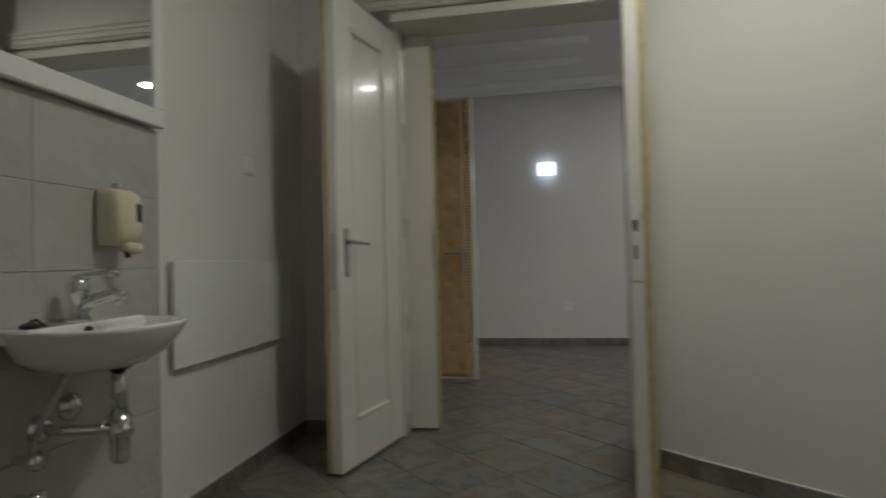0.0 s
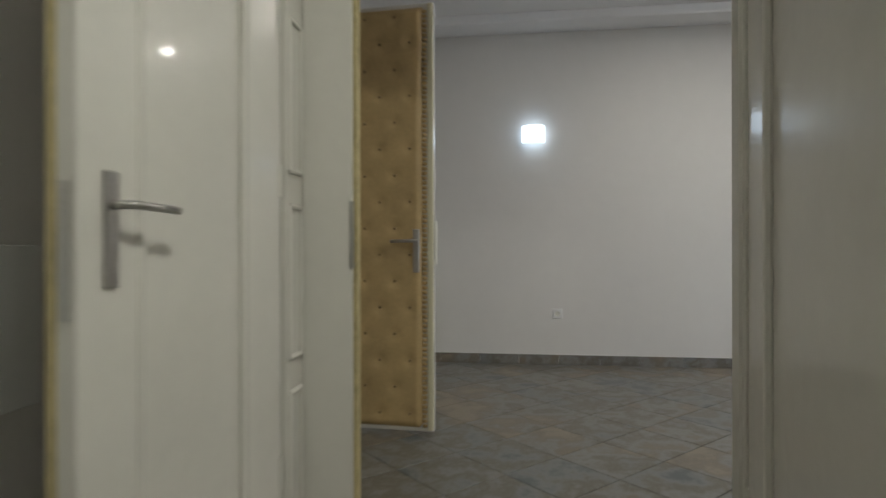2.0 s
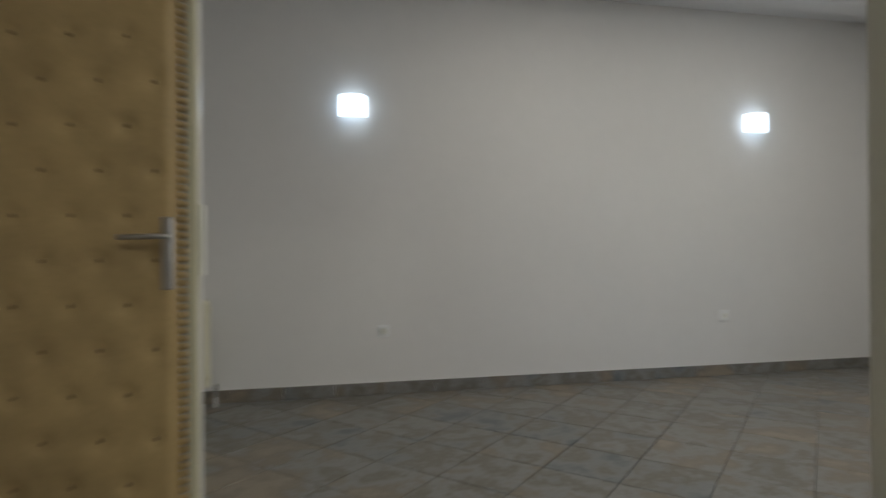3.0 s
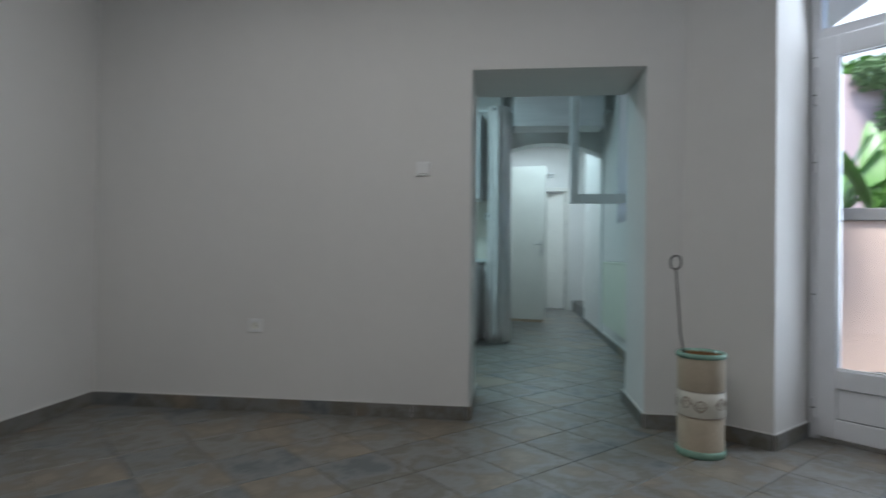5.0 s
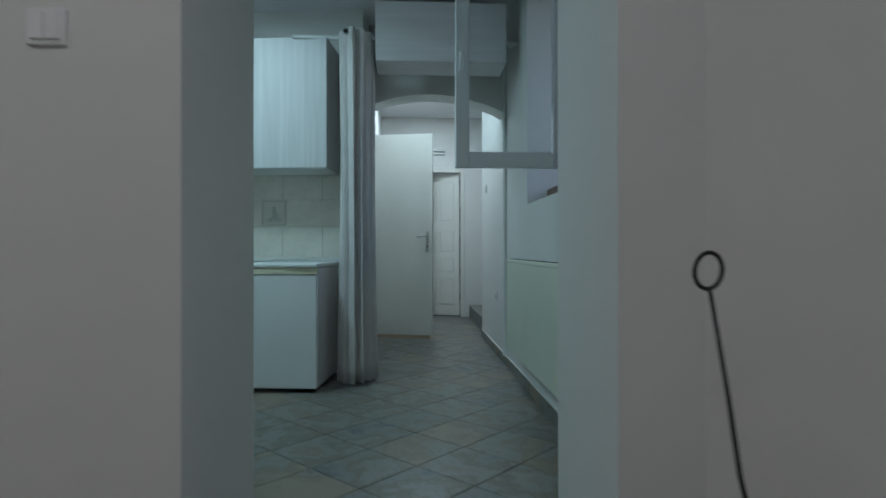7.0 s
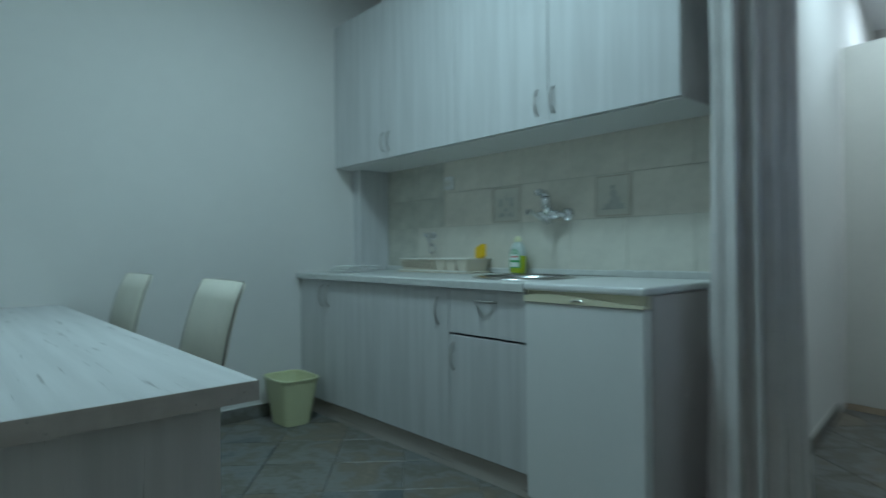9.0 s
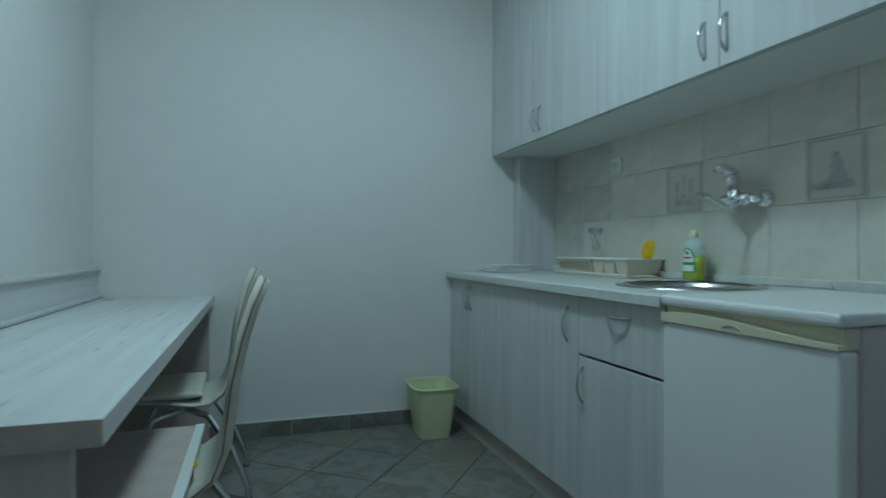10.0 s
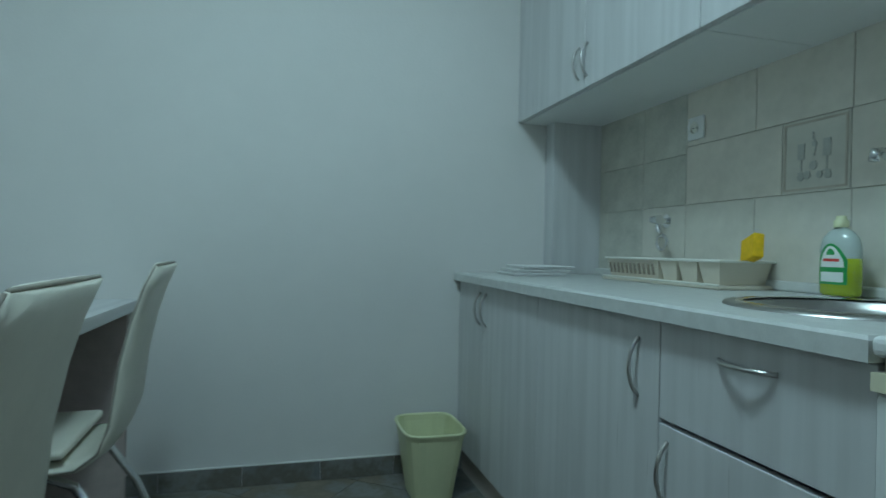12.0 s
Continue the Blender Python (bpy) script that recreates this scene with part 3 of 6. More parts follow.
# ---------------------------------------------------------------- padded door
def padded_door():
    m = Matrix.Translation((1.905, -5.60, 0)) @ Matrix.Rotation(radians(90 - 4.5), 4, 'Z')
    ob = thing("padded_door", m, "ochre vinyl padded door with tufted buttons, standing open", "door")
    w = 0.88
    part("leaf", box(0, 0.0, 0.03, w, 0.045, 2.21, 0.003), GLOSS_WHITE, ob, "white painted door leaf")
    bm = bmesh.new()
    nx, nz = 44, 110
    x0, x1, z0, z1 = 0.02, w - 0.055, 0.05, 2.19
    btn = [(0.12 + 0.16 * i + (0.08 if j % 2 else 0), 0.12 + 0.135 * j) for j in range(16) for i in range(5)]
    btn = [p for p in btn if x0 + 0.03 < p[0] < x1 - 0.03]
    g = []
    for i in range(nx + 1):
        col = []
        for j in range(nz + 1):
            x, z = x0 + (x1 - x0) * i / nx, z0 + (z1 - z0) * j / nz
            d = min((x - a) ** 2 + (z - b) ** 2 for a, b in btn)
            edge = min(x - x0, x1 - x, z - z0, z1 - z)
            y = -0.024 * min(1, edge / 0.02) ** 0.5 + 0.014 * math.exp(-d / 0.0007)
            y += 0.0025 * noise.noise((x * 9, z * 9, 0))
            col.append(bm.verts.new((x, y, z)))
        g.append(col)
    for i in range(nx):
        for j in range(nz):
            bm.faces.new((g[i][j], g[i + 1][j], g[i + 1][j + 1], g[i][j + 1]))
    pad = part("padding", bm, VINYL, ob, "ochre tufted vinyl padding", smooth=True)
    nb_ = bmesh.new()
    for a, b in btn:
        bmesh.ops.create_uvsphere(nb_, u_segments=8, v_segments=5, radius=0.008, matrix=pose(a, -0.012, b) @ Matrix.Diagonal((1, 0.5, 1, 1)))
    part("button", nb_, VINYL_DARK, pad, "covered upholstery buttons", smooth=True)
    st = bmesh.new()
    for j in range(88):
        z = 0.06 + j * 0.0242
        bmesh.ops.create_uvsphere(st, u_segments=8, v_segments=5, radius=0.0125, matrix=pose(w - 0.044, -0.004, z) @ Matrix.Diagonal((1.15, 0.8, 0.85, 1)))
    part("ruched_edge", st, VINYL, ob, "ruched vinyl edge strip", smooth=True)
    part("edge_strip", box(w - 0.028, -0.012, 0.04, w + 0.002, 0.0, 2.205, 0.004), CREAM, ob, "cream edge strip")
    h = part("door_handle", box(w - 0.10, -0.030, 0.84, w - 0.066, -0.020, 1.06, 0.004), STEEL, ob, "dark steel handle plate with lever")
    part("lever", tube([(w - 0.083, -0.03, 1.00), (w - 0.083, -0.065, 1.00), (w - 0.10, -0.072, 1.00), (w - 0.205, -0.07, 0.998)], 0.0085), STEEL, h, smooth=True)
    part("lock_case", box(w + 0.002, 0.008, 0.88, w + 0.012, 0.036, 1.10, 0.002), IVORY, ob)


padded_door()


# ---------------------------------------------------------------- fixtures of the large room
def sconce(y):
    ob = thing("wall_lamp", pose(0, y, 1.908), "square white glass wall lamp, lit", "wall lamp", "wall lamps")
    part("back_plate", box(0.001, -0.075, -0.055, 0.018, 0.075, 0.055, 0.003), WHITE_PLASTIC, ob)
    bm = bmesh.new()
    n = 12
    prof = [(0.03 + 0.075 * math.sin(math.pi * i / n) ** 0.5, -0.092 + 0.184 * i / n) for i in range(n + 1)]
    lo = [bm.verts.new((x, y_, -0.066)) for x, y_ in prof]
    hi = [bm.verts.new((x, y_, 0.066)) for x, y_ in prof]
    for i in range(n):
        bm.faces.new((lo[i], lo[i + 1], hi[i + 1], hi[i]))
    b0 = [bm.verts.new((0.019, y_, z)) for y_, z in ((-0.092, -0.066), (0.092, -0.066), (0.092, 0.066), (-0.092, 0.066))]
    bm.faces.new(b0)
    bm.faces.new([b0[0]] + lo + [b0[1]])
    bm.faces.new([b0[3]] + hi + [b0[2]])
    bm.faces.new((b0[0], lo[0], hi[0], b0[3]))
    bm.faces.new((b0[1], lo[-1], hi[-1], b0[2]))
    bmesh.ops.recalc_face_normals(bm, faces=bm.faces[:])
    part("shade", bm, SCONCE_GLOW, ob, "glowing white glass shade")


sconce(-4.16)
sconce(-1.125)


def socket(m, double=False, label="white wall socket in a square frame"):
    ob = thing("wall_socket", m, label, "socket", "wall sockets")
    w = 0.041 if not double else 0.075
    part("plate", box(-w, -0.009, -0.041, w, -0.0005, 0.041, 0.003), WHITE_PLASTIC, ob)
    for cx in ((0,) if not double else (-0.036, 0.036)):
        bm = lathe([(0.0, 0.0), (0.017, 0.0), (0.0195, 0.006), (0.022, 0.006)], 20)
        bmesh.ops.rotate(bm, verts=bm.verts[:], matrix=Matrix.Rotation(radians(90), 3, 'X'))
        bmesh.ops.translate(bm, verts=bm.verts[:], vec=(cx, -0.0095, 0))
        part("well", bm, IVORY, ob)
        for k in (-0.0095, 0.0095):
            part("pin_hole", cyl((cx + k, -0.0105, 0), (cx + k, -0.0092, 0), 0.0028, n=8), DARK, ob)


def switch(m, double=False):
    ob = thing("light_switch", m, "white rocker light switch", "switch", "light switches")
    part("plate", box(-0.041, -0.010, -0.041, 0.041, -0.0005, 0.041, 0.003), WHITE_PLASTIC, ob)
    for a, b in (((-0.03, -0.001), (0.001, 0.03)) if double else ((-0.03, 0.03),)):
        part("rocker", box(a, -0.016, -0.03, b, -0.0095, 0.03, 0.002), WHITE_PLASTIC, ob)


socket(pose(0, -3.965, 0.42, 0, 0, 90))
socket(pose(0, -1.389, 0.45, 0, 0, 90))
socket(pose(1.052, 0, 0.515))
switch(pose(2.06, 0, 1.455), True)
socket(pose(3.866, -3.442, 0.40, 0, 0, 49.2 + 180), label="white wall socket low on the lobby wall")


def radiator(name, m, w, z0, z1, ribs, mat, label):
    ob = thing(name, m, label, "radiator")
    if ribs:
        n = round(w / 0.08)
        bm0 = box(-0.035, 0.0, z0, 0.035, 0.09, z1, 0.018, 3)
        me = mesh_of("column", bm0, mat)
        for i in range(n):
            q = new("column", me)
            q.parent = ob
            q.matrix_local = pose(0.04 + i * 0.08, -0.12, 0)
        for z in (z0 + 0.06, z1 - 0.06):
            part("header", cyl((0.0, -0.075, z), (w, -0.075, z), 0.02), mat, ob)
    else:
        part("front_panel", box(0.0, -0.105, z0, w, -0.085, z1 - 0.02, 0.006, 2), mat, ob)
        part("back_panel", box(0.0, -0.05, z0, w, -0.03, z1 - 0.02, 0.006, 2), mat, ob)
        part("top_grille", box(-0.002, -0.11, z1 - 0.025, w + 0.002, -0.026, z1, 0.006, 2), mat, ob)
        gr = bmesh.new()
        for i in range(int(w / 0.03) - 1):
            add_box(gr, 0.02 + i * 0.03, -0.098, z1 - 0.001, 0.035 + i * 0.03, -0.04, z1 + 0.001)
        part("slot", gr, DARK, ob)
        for x in (-0.002, w - 0.012):
            part("side_cover", box(x, -0.108, z0 + 0.005, x + 0.014, -0.028, z1 - 0.026, 0.003), mat, ob)
        rb = bmesh.new()
        for k in (0.02, w - 0.02):
            add_cyl(rb, (k, -0.107, z0 + 0.03), (k, -0.107, z1 - 0.04), 0.004, n=8)
        part("rib", rb, mat, ob)
    for x in (0.12, w - 0.12):
        part("bracket", box(x, -0.034, z0 + 0.1, x + 0.03, -0.001, z1 - 0.1), ENAMEL, ob)
    part("valve", cyl((w - 0.02 if not ribs else w + 0.03, -0.075, z0 - 0.06), (w - 0.02 if not ribs else w + 0.03, -0.075, z0 + 0.02), 0.012), CHROME, ob)
    part("pipe", cyl((w - 0.02 if not ribs else w + 0.03, -0.075, 0.0), (w - 0.02 if not ribs else w + 0.03, -0.075, z0 - 0.05), 0.009), ENAMEL, ob)
    return ob


radiator("column_radiator", pose(0.02, -5.60, 0, 0, 0, 90), 0.56, 0.12, 0.66, True, CREAM, "cream column radiator on the wall behind the padded door")


# ---------------------------------------------------------------- lobby things
tiles = thing("wall_tiling", pose(0, -5.52, 0), "pale grey stone look tiles behind the washbasin", "tiling")
part("tile_bed", box(4.555, 0.0005, 0, 7.19, 0.004, 1.43), TILE_JOINT, tiles)
me_t = mesh_of("bath_tile", box(0.0006, 0.004, 0.001, 0.4994, 0.010, 0.2425, 0.0006), BATH_TILE)
for r in range(6):
    for c in range(5):
        q = new("wall_tile", me_t)
        q.parent = tiles
        q.matrix_local = pose(4.556 + 0.5 * c, 0, -0.029 + 0.2435 * r)
part("trim", box(4.545, 0.0005, 0, 4.555, 0.012, 1.43), WHITE_PLASTIC, tiles, "white edge trim")


def wall_mirror():
    ob = thing("wall_mirror", pose(4.555, -5.505, 1.435), "wide mirror in a white frame over the basin", "mirror")
    w, h = 1.9, 0.95
    part("mirror_glass", box(0.04, 0.014, 0.04, w - 0.04, 0.018, h - 0.04), MIRROR, ob)
    for a in ((0, 0, 0, w, 0.028, 0.062), (0, 0, h - 0.062, w, 0.028, h), (0, 0, 0.062, 0.05, 0.028, h - 0.062), (w - 0.05, 0, 0.062, w, 0.028, h - 0.062)):
        part("frame_bar", box(*a, 0.004), WHITE_PLASTIC, ob)


wall_mirror()


def washbasin():
    cx = 4.985
    ob = thing("washbasin", pose(cx, -5.51, 0.795), "white ceramic wall hung washbasin", "washbasin")
    W, DEP = 0.22, 0.345

    def outline(k, scale, z, n=44):
        """Half-round plan: flat at the wall, bowed in front."""
        pts = []
        for i in range(n):
            a = math.tau * i / n
            c, si = math.cos(a), math.sin(a)
            x = W * math.copysign(abs(c) ** 0.75, c) * scale
            y = (0.11 + (DEP - 0.11) * si * scale) if si > 0 else max(0.0, 0.11 + 0.16 * si)
            pts.append((x, y + k, z))
        return pts
    bm = bmesh.new()
    rings = []
    for scale, z, k in ((0.30, -0.155, 0.0), (0.55, -0.15, 0.0), (0.80, -0.105, 0.0), (0.93, -0.045, 0.0), (0.985, -0.012, 0.0), (1.0, 0.0, 0.0), (0.985, 0.008, 0.0), (0.93, 0.004, 0.0)):
        rings.append([bm.verts.new(p) for p in outline(k, scale, z * 0.72)])
    for scale, z in ((0.86, -0.015), (0.70, -0.065), (0.42, -0.10), (0.10, -0.11)):
        ring_ = []
        for x, y, zz in outline(0, scale, z * 0.72):
            ring_.append(bm.verts.new((x, max(y, 0.13), zz)))
        rings.append(ring_)
    for i in range(len(rings) - 1):
        for k in range(44):
            bm.faces.new((rings[i][k], rings[i][(k + 1) % 44], rings[i + 1][(k + 1) % 44], rings[i + 1][k]))
    bm.faces.new(rings[0][::-1])
    bm.faces.new(rings[-1])
    bmesh.ops.recalc_face_normals(bm, faces=bm.faces[:])
    part("bowl", bm, CERAMIC, ob, smooth=True)
    part("deck", box(-0.20, 0.001, -0.03, 0.20, 0.12, 0.010, 0.008, 3), CERAMIC, ob)
    tp = part("tap", lathe([(0.0, 0.010), (0.030, 0.010), (0.030, 0.018), (0.024, 0.024), (0.022, 0.075), (0.028, 0.08), (0.030, 0.115), (0.024, 0.128), (0.0, 0.13)], 24), CHROME, ob, "chrome single lever tap", smooth=True)
    tp.location = (0.0, 0.07, 0.0)
    part("spout", tube([(0, 0.01, 0.045), (-0.01, 0.05, 0.07), (-0.02, 0.10, 0.085), (-0.022, 0.125, 0.075)], lambda u: 0.019 - 0.004 * u, 12), CHROME, tp, smooth=True)
    part("aerator", cyl((-0.022, 0.118, 0.052), (-0.022, 0.118, 0.078), 0.014), CHROME, tp, smooth=True)
    part("lever", tube([(0, -0.005, 0.122), (-0.005, 0.03, 0.138), (-0.012, 0.085, 0.142), (-0.016, 0.11, 0.138)], lambda u: 0.017 - 0.009 * u, 10), CHROME, tp, smooth=True)
    part("overflow", cyl((0.03, 0.124, -0.008), (0.03, 0.134, -0.012), 0.011), DARK, ob)
    plug = part("plug", lathe([(0.0, 0.0), (0.022, 0.0), (0.024, 0.008), (0.012, 0.014), (0.0, 0.016)], 18), BLACK, ob, "black rubber plug")
    plug.location = (0.165, 0.085, 0.0105)
    part("plug_chain", tube([(0.165, 0.085, 0.026), (0.15, 0.09, 0.03), (0.14, 0.095, 0.018), (0.125, 0.09, 0.012)], 0.004, 8), BLACK, ob, smooth=True)
    part("waste_pipe", tube([(-0.03, 0.17, -0.108), (-0.03, 0.17, -0.26)], 0.021, 16), CHROME, ob, smooth=True)
    part("waste_collar", lathe([(0.022, -0.122), (0.034, -0.122), (0.038, -0.111), (0.0, -0.109)], 24), BLACK, ob).location = (-0.03, 0.17, 0)
    part("trap", lathe([(0.0, -0.085), (0.022, -0.085), (0.026, -0.078), (0.026, -0.015), (0.035, -0.012), (0.036, 0.012), (0.031, 0.016), (0.031, 0.045), (0.0, 0.05)], 24), CHROME, ob, smooth=True).location = (-0.03, 0.17, -0.295)
    part("wall_pipe", tube([(-0.03, 0.17, -0.285), (0.02, 0.13, -0.28), (0.055, 0.06, -0.275), (0.06, 0.004, -0.27)], 0.016, 12), CHROME, ob, smooth=True)
    for x, z in ((0.06, -0.27), (-0.04, -0.235)):
        part("rosette", lathe([(0.0, 0.022), (0.02, 0.022), (0.038, 0.008), (0.04, 0.0)], 24), CHROME, ob, smooth=True).matrix_local = pose(x, 0.0015, z, -90)
    part("hose", tube([(0.06, 0.11, -0.09), (0.085, 0.09, -0.16), (0.115, 0.07, -0.23), (0.128, 0.05, -0.29), (0.13, 0.045, -0.315)], 0.0075), STEEL, ob, smooth=True)
    for z in (-0.33, -0.43):
        v = part("angle_valve", cyl((0.13, 0.0, z), (0.13, 0.06, z), 0.014), CHROME, ob, "chrome angle valve")
        part("knob", lathe([(0.0, 0.03), (0.018, 0.028), (0.026, 0.015), (0.024, 0.0)], 12), CHROME, v, smooth=True).matrix_local = pose(0.13, 0.05, z, -90)
        part("outlet", cyl((0.13, 0.045, z), (0.098, 0.05, z + 0.008), 0.012), CHROME, v)


washbasin()


def soap_dispenser():
    ob = thing("soap_dispenser", pose(4.80, -5.509, 0.985), "cream plastic soap dispenser with smoked window", "soap dispenser")
    bm = bmesh.new()
    rings = []
    for z, w, d in ((0.035, 0.040, 0.060), (0.045, 0.050, 0.085), (0.075, 0.054, 0.100), (0.16, 0.054, 0.098), (0.19, 0.052, 0.088), (0.205, 0.046, 0.065), (0.208, 0.036, 0.04)):
        ring_ = []
        for k in range(24):
            a = math.tau * k / 24
            c, si = math.cos(a), math.sin(a)
            q = (abs(c) ** 5 + abs(si) ** 5) ** -0.2
            ring_.append(bm.verts.new((w * q * c, max(0.0, d / 2 + d / 2 * q * si), z)))
        rings.append(ring_)
    for i in range(len(rings) - 1):
        for k in range(24):
            bm.faces.new((rings[i][k], rings[i][(k + 1) % 24], rings[i + 1][(k + 1) % 24], rings[i + 1][k]))
    bm.faces.new(rings[0][::-1])
    bm.faces.new(rings[-1])
    bmesh.ops.recalc_face_normals(bm, faces=bm.faces[:])
    part("case", bm, CREAM, ob, smooth=True)
    part("window", box(-0.036, 0.096, 0.105, -0.012, 0.1005, 0.162, 0.002), DISPENSER_WINDOW, ob)
    part("push_lever", tube([(0.0, 0.06, 0.035), (-0.01, 0.085, 0.022), (-0.012, 0.112, 0.024)], lambda u: 0.022 - 0.006 * u, 12), CREAM, ob, smooth=True)
    part("nozzle", cyl((0, 0.075, -0.005), (0, 0.075, 0.03), 0.008, 0.012), BLACK, ob)
    part("lock", box(-0.010, 0.03, 0.205, 0.010, 0.05, 0.228, 0.003), STEEL, ob)


soap_dispenser()


def towel_dispenser():
    ob = thing("towel_dispenser", pose(5.38, -5.508, 1.165), "ivory plastic paper towel dispenser", "dispenser")
    part("case", box(-0.14, 0.0, 0.02, 0.14, 0.11, 0.29, 0.025, 4), IVORY, ob)
    part("tray", box(-0.13, 0.005, 0.0, 0.13, 0.10, 0.022, 0.006, 2), CREAM, ob)
    part("outlet", box(-0.02, 0.04, -0.012, 0.04, 0.09, 0.001), BLACK, ob)


towel_dispenser()


def wall_panel():
    ob = thing("panel_heater", pose(3.56, -5.52, 0.575), "flat white heating panel on the lobby wall", "heater")
    part("panel", box(0.0, 0.012, 0.0, 0.94, 0.03, 0.395, 0.003), ENAMEL, ob)
    for x in (0.15, 0.75):
        part("bracket", box(x, 0.0, 0.05, x + 0.04, 0.0125, 0.34), STEEL, ob)


wall_panel()
switch(pose(3.92, -5.52, 1.405, 0, 0, 180))


# ---------------------------------------------------------------- entrance door
def entrance_door():
    m = Matrix.Translation(C0) @ Matrix.Rotation(math.atan2(D.y, D.x), 4, 'Z')
    ob = thing("glass_door", m, "white plastic entrance door with a tall glass pane and a fanlight", "door")
    w = 0.925
    for a in ((0.002, 0.0, 0, 0.055, 0.07, 2.615), (w - 0.055, 0.0, 0, w, 0.07, 2.615), (0.055, 0.0, 2.555, w - 0.055, 0.07, 2.615), (0.055, 0, 2.125, w - 0.055, 0.07, 2.185)):
        part("frame_bar", box(*a, 0.005), PVC, ob)
    part("threshold", box(0.055, 0.0, 0.0, w - 0.055, 0.07, 0.02, 0.003), STEEL, ob)
    x0, x1 = 0.045, w - 0.045
    for a in ((x0, -0.018, 0.025, x0 + 0.095, 0.05, 2.13), (x1 - 0.095, -0.018, 0.025, x1, 0.05, 2.13), (x0 + 0.095, -0.018, 0.025, x1 - 0.095, 0.05, 0.125),
              (x0 + 0.095, -0.018, 2.02, x1 - 0.095, 0.05, 2.13), (x0 + 0.095, -0.018, 0.285, x1 - 0.095, 0.05, 0.385)):
        part("leaf_bar", box(*a, 0.006, 2), PVC, ob)
    part("lower_panel", box(x0 + 0.095, 0.0, 0.125, x1 - 0.095, 0.03, 0.285), PVC, ob)
    part("glazing_bead", box(x0 + 0.095, -0.006, 0.385, x1 - 0.095, 0.002, 0.393), ENAMEL, ob)
    g = part("pane", box(x0 + 0.095, 0.014, 0.385, x1 - 0.095, 0.020, 2.02), PANE, ob)
    g.visible_shadow = False
    g = part("fanlight_pane", box(0.055, 0.03, 2.185, w - 0.055, 0.036, 2.555), PANE, ob)
    g.visible_shadow = False
    gk = bmesh.new()
    for a in ((x0 + 0.095, 0.004, 0.385, x0 + 0.099, 0.014, 2.02), (x1 - 0.099, 0.004, 0.385, x1 - 0.095, 0.014, 2.02), (x0 + 0.099, 0.004, 2.016, x1 - 0.099, 0.014, 2.02),
              (x0 + 0.095, -0.002, 0.125, x1 - 0.095, 0.0, 0.129), (x0 + 0.095, -0.002, 0.281, x1 - 0.095, 0.0, 0.285)):
        add_box(gk, *a)
    part("gasket", gk, BLACK, ob)
    for z in (0.12, 0.72, 1.42, 1.78, 1.98):
        part("hinge", cyl((0.035, -0.016, z), (0.035, -0.016, z + 0.10), 0.011, n=12), PVC, ob)
        part("hinge_gap", box(0.024, -0.029, z + 0.048, 0.046, -0.0275, z + 0.052), DARK, ob)
    h = part("door_handle", box(x1 - 0.062, -0.028, 0.93, x1 - 0.034, -0.018, 1.17, 0.004), STEEL, ob, "steel handle plate with lever")
    part("lever", tube([(x1 - 0.048, -0.026, 1.09), (x1 - 0.048, -0.065, 1.09), (x1 - 0.065, -0.07, 1.09), (x1 - 0.165, -0.068, 1.087)], 0.009), STEEL, h, smooth=True)


entrance_door()


def clay_pot():
    ob = thing("umbrella_stand", pose(3.505, -0.375, 0.012), "tall beige clay cylinder with a cream scroll band", "umbrella stand")
    part("foot", lathe([(0.0, -0.012), (0.112, -0.012), (0.116, 0.0), (0.116, 0.018), (0.108, 0.022)], 40), CLAY_GREEN, ob, smooth=True)
    part("body", lathe([(0.106, 0.015), (0.108, 0.17), (0.1045, 0.175), (0.1045, 0.305), (0.108, 0.31), (0.109, 0.455), (0.107, 0.462)], 48), CLAY, ob, smooth=True)
    part("band", lathe([(0.108, 0.183), (0.1095, 0.185), (0.1095, 0.298), (0.108, 0.30)], 48), CLAY_BAND, ob, "cream band with a grey scroll", smooth=True)
    for z in (0.178, 0.303):
        part("groove", lathe([(0.106, z - 0.004), (0.111, z), (0.106, z + 0.004)], 40), TERRA, ob, smooth=True)
    part("rim", lathe([(0.107, 0.458), (0.116, 0.462), (0.118, 0.474), (0.112, 0.484), (0.098, 0.482), (0.093, 0.470)], 40), CLAY_GREEN, ob, "green glazed rim", smooth=True)
    part("inside", lathe([(0.094, 0.474), (0.094, 0.06), (0.0, 0.05)], 40), CLAY_IN, ob, "rust brown clay inside", smooth=True)
    for k in range(4):
        a0 = -2.2 + k * math.pi / 2
        for s in (1, -1):
            pts = []
            for i in range(26):
                u = i / 25
                ang = u * 3.3 * math.pi
                rr = 0.030 * (1 - 0.72 * u)
                cx = s * 0.035
                x = cx + s * rr * math.cos(ang + math.pi)
                z = 0.243 + s * rr * math.sin(ang + math.pi)
                a = a0 + x / 0.1085
                pts.append((0.1098 * math.cos(a), 0.1098 * math.sin(a), z))
            part("scroll", tube(pts, 0.0032, 6), TERRA, ob, smooth=True)
        pts = []
        for i in range(12):
            u = i / 11
            a = a0 + (-0.055 + 0.11 * u) / 0.1085 * 1.2
            pts.append((0.1098 * math.cos(a), 0.1098 * math.sin(a), 0.243 + 0.034 * math.sin(u * math.tau)))
        part("scroll", tube(pts, 0.003, 6), TERRA, ob, smooth=True)


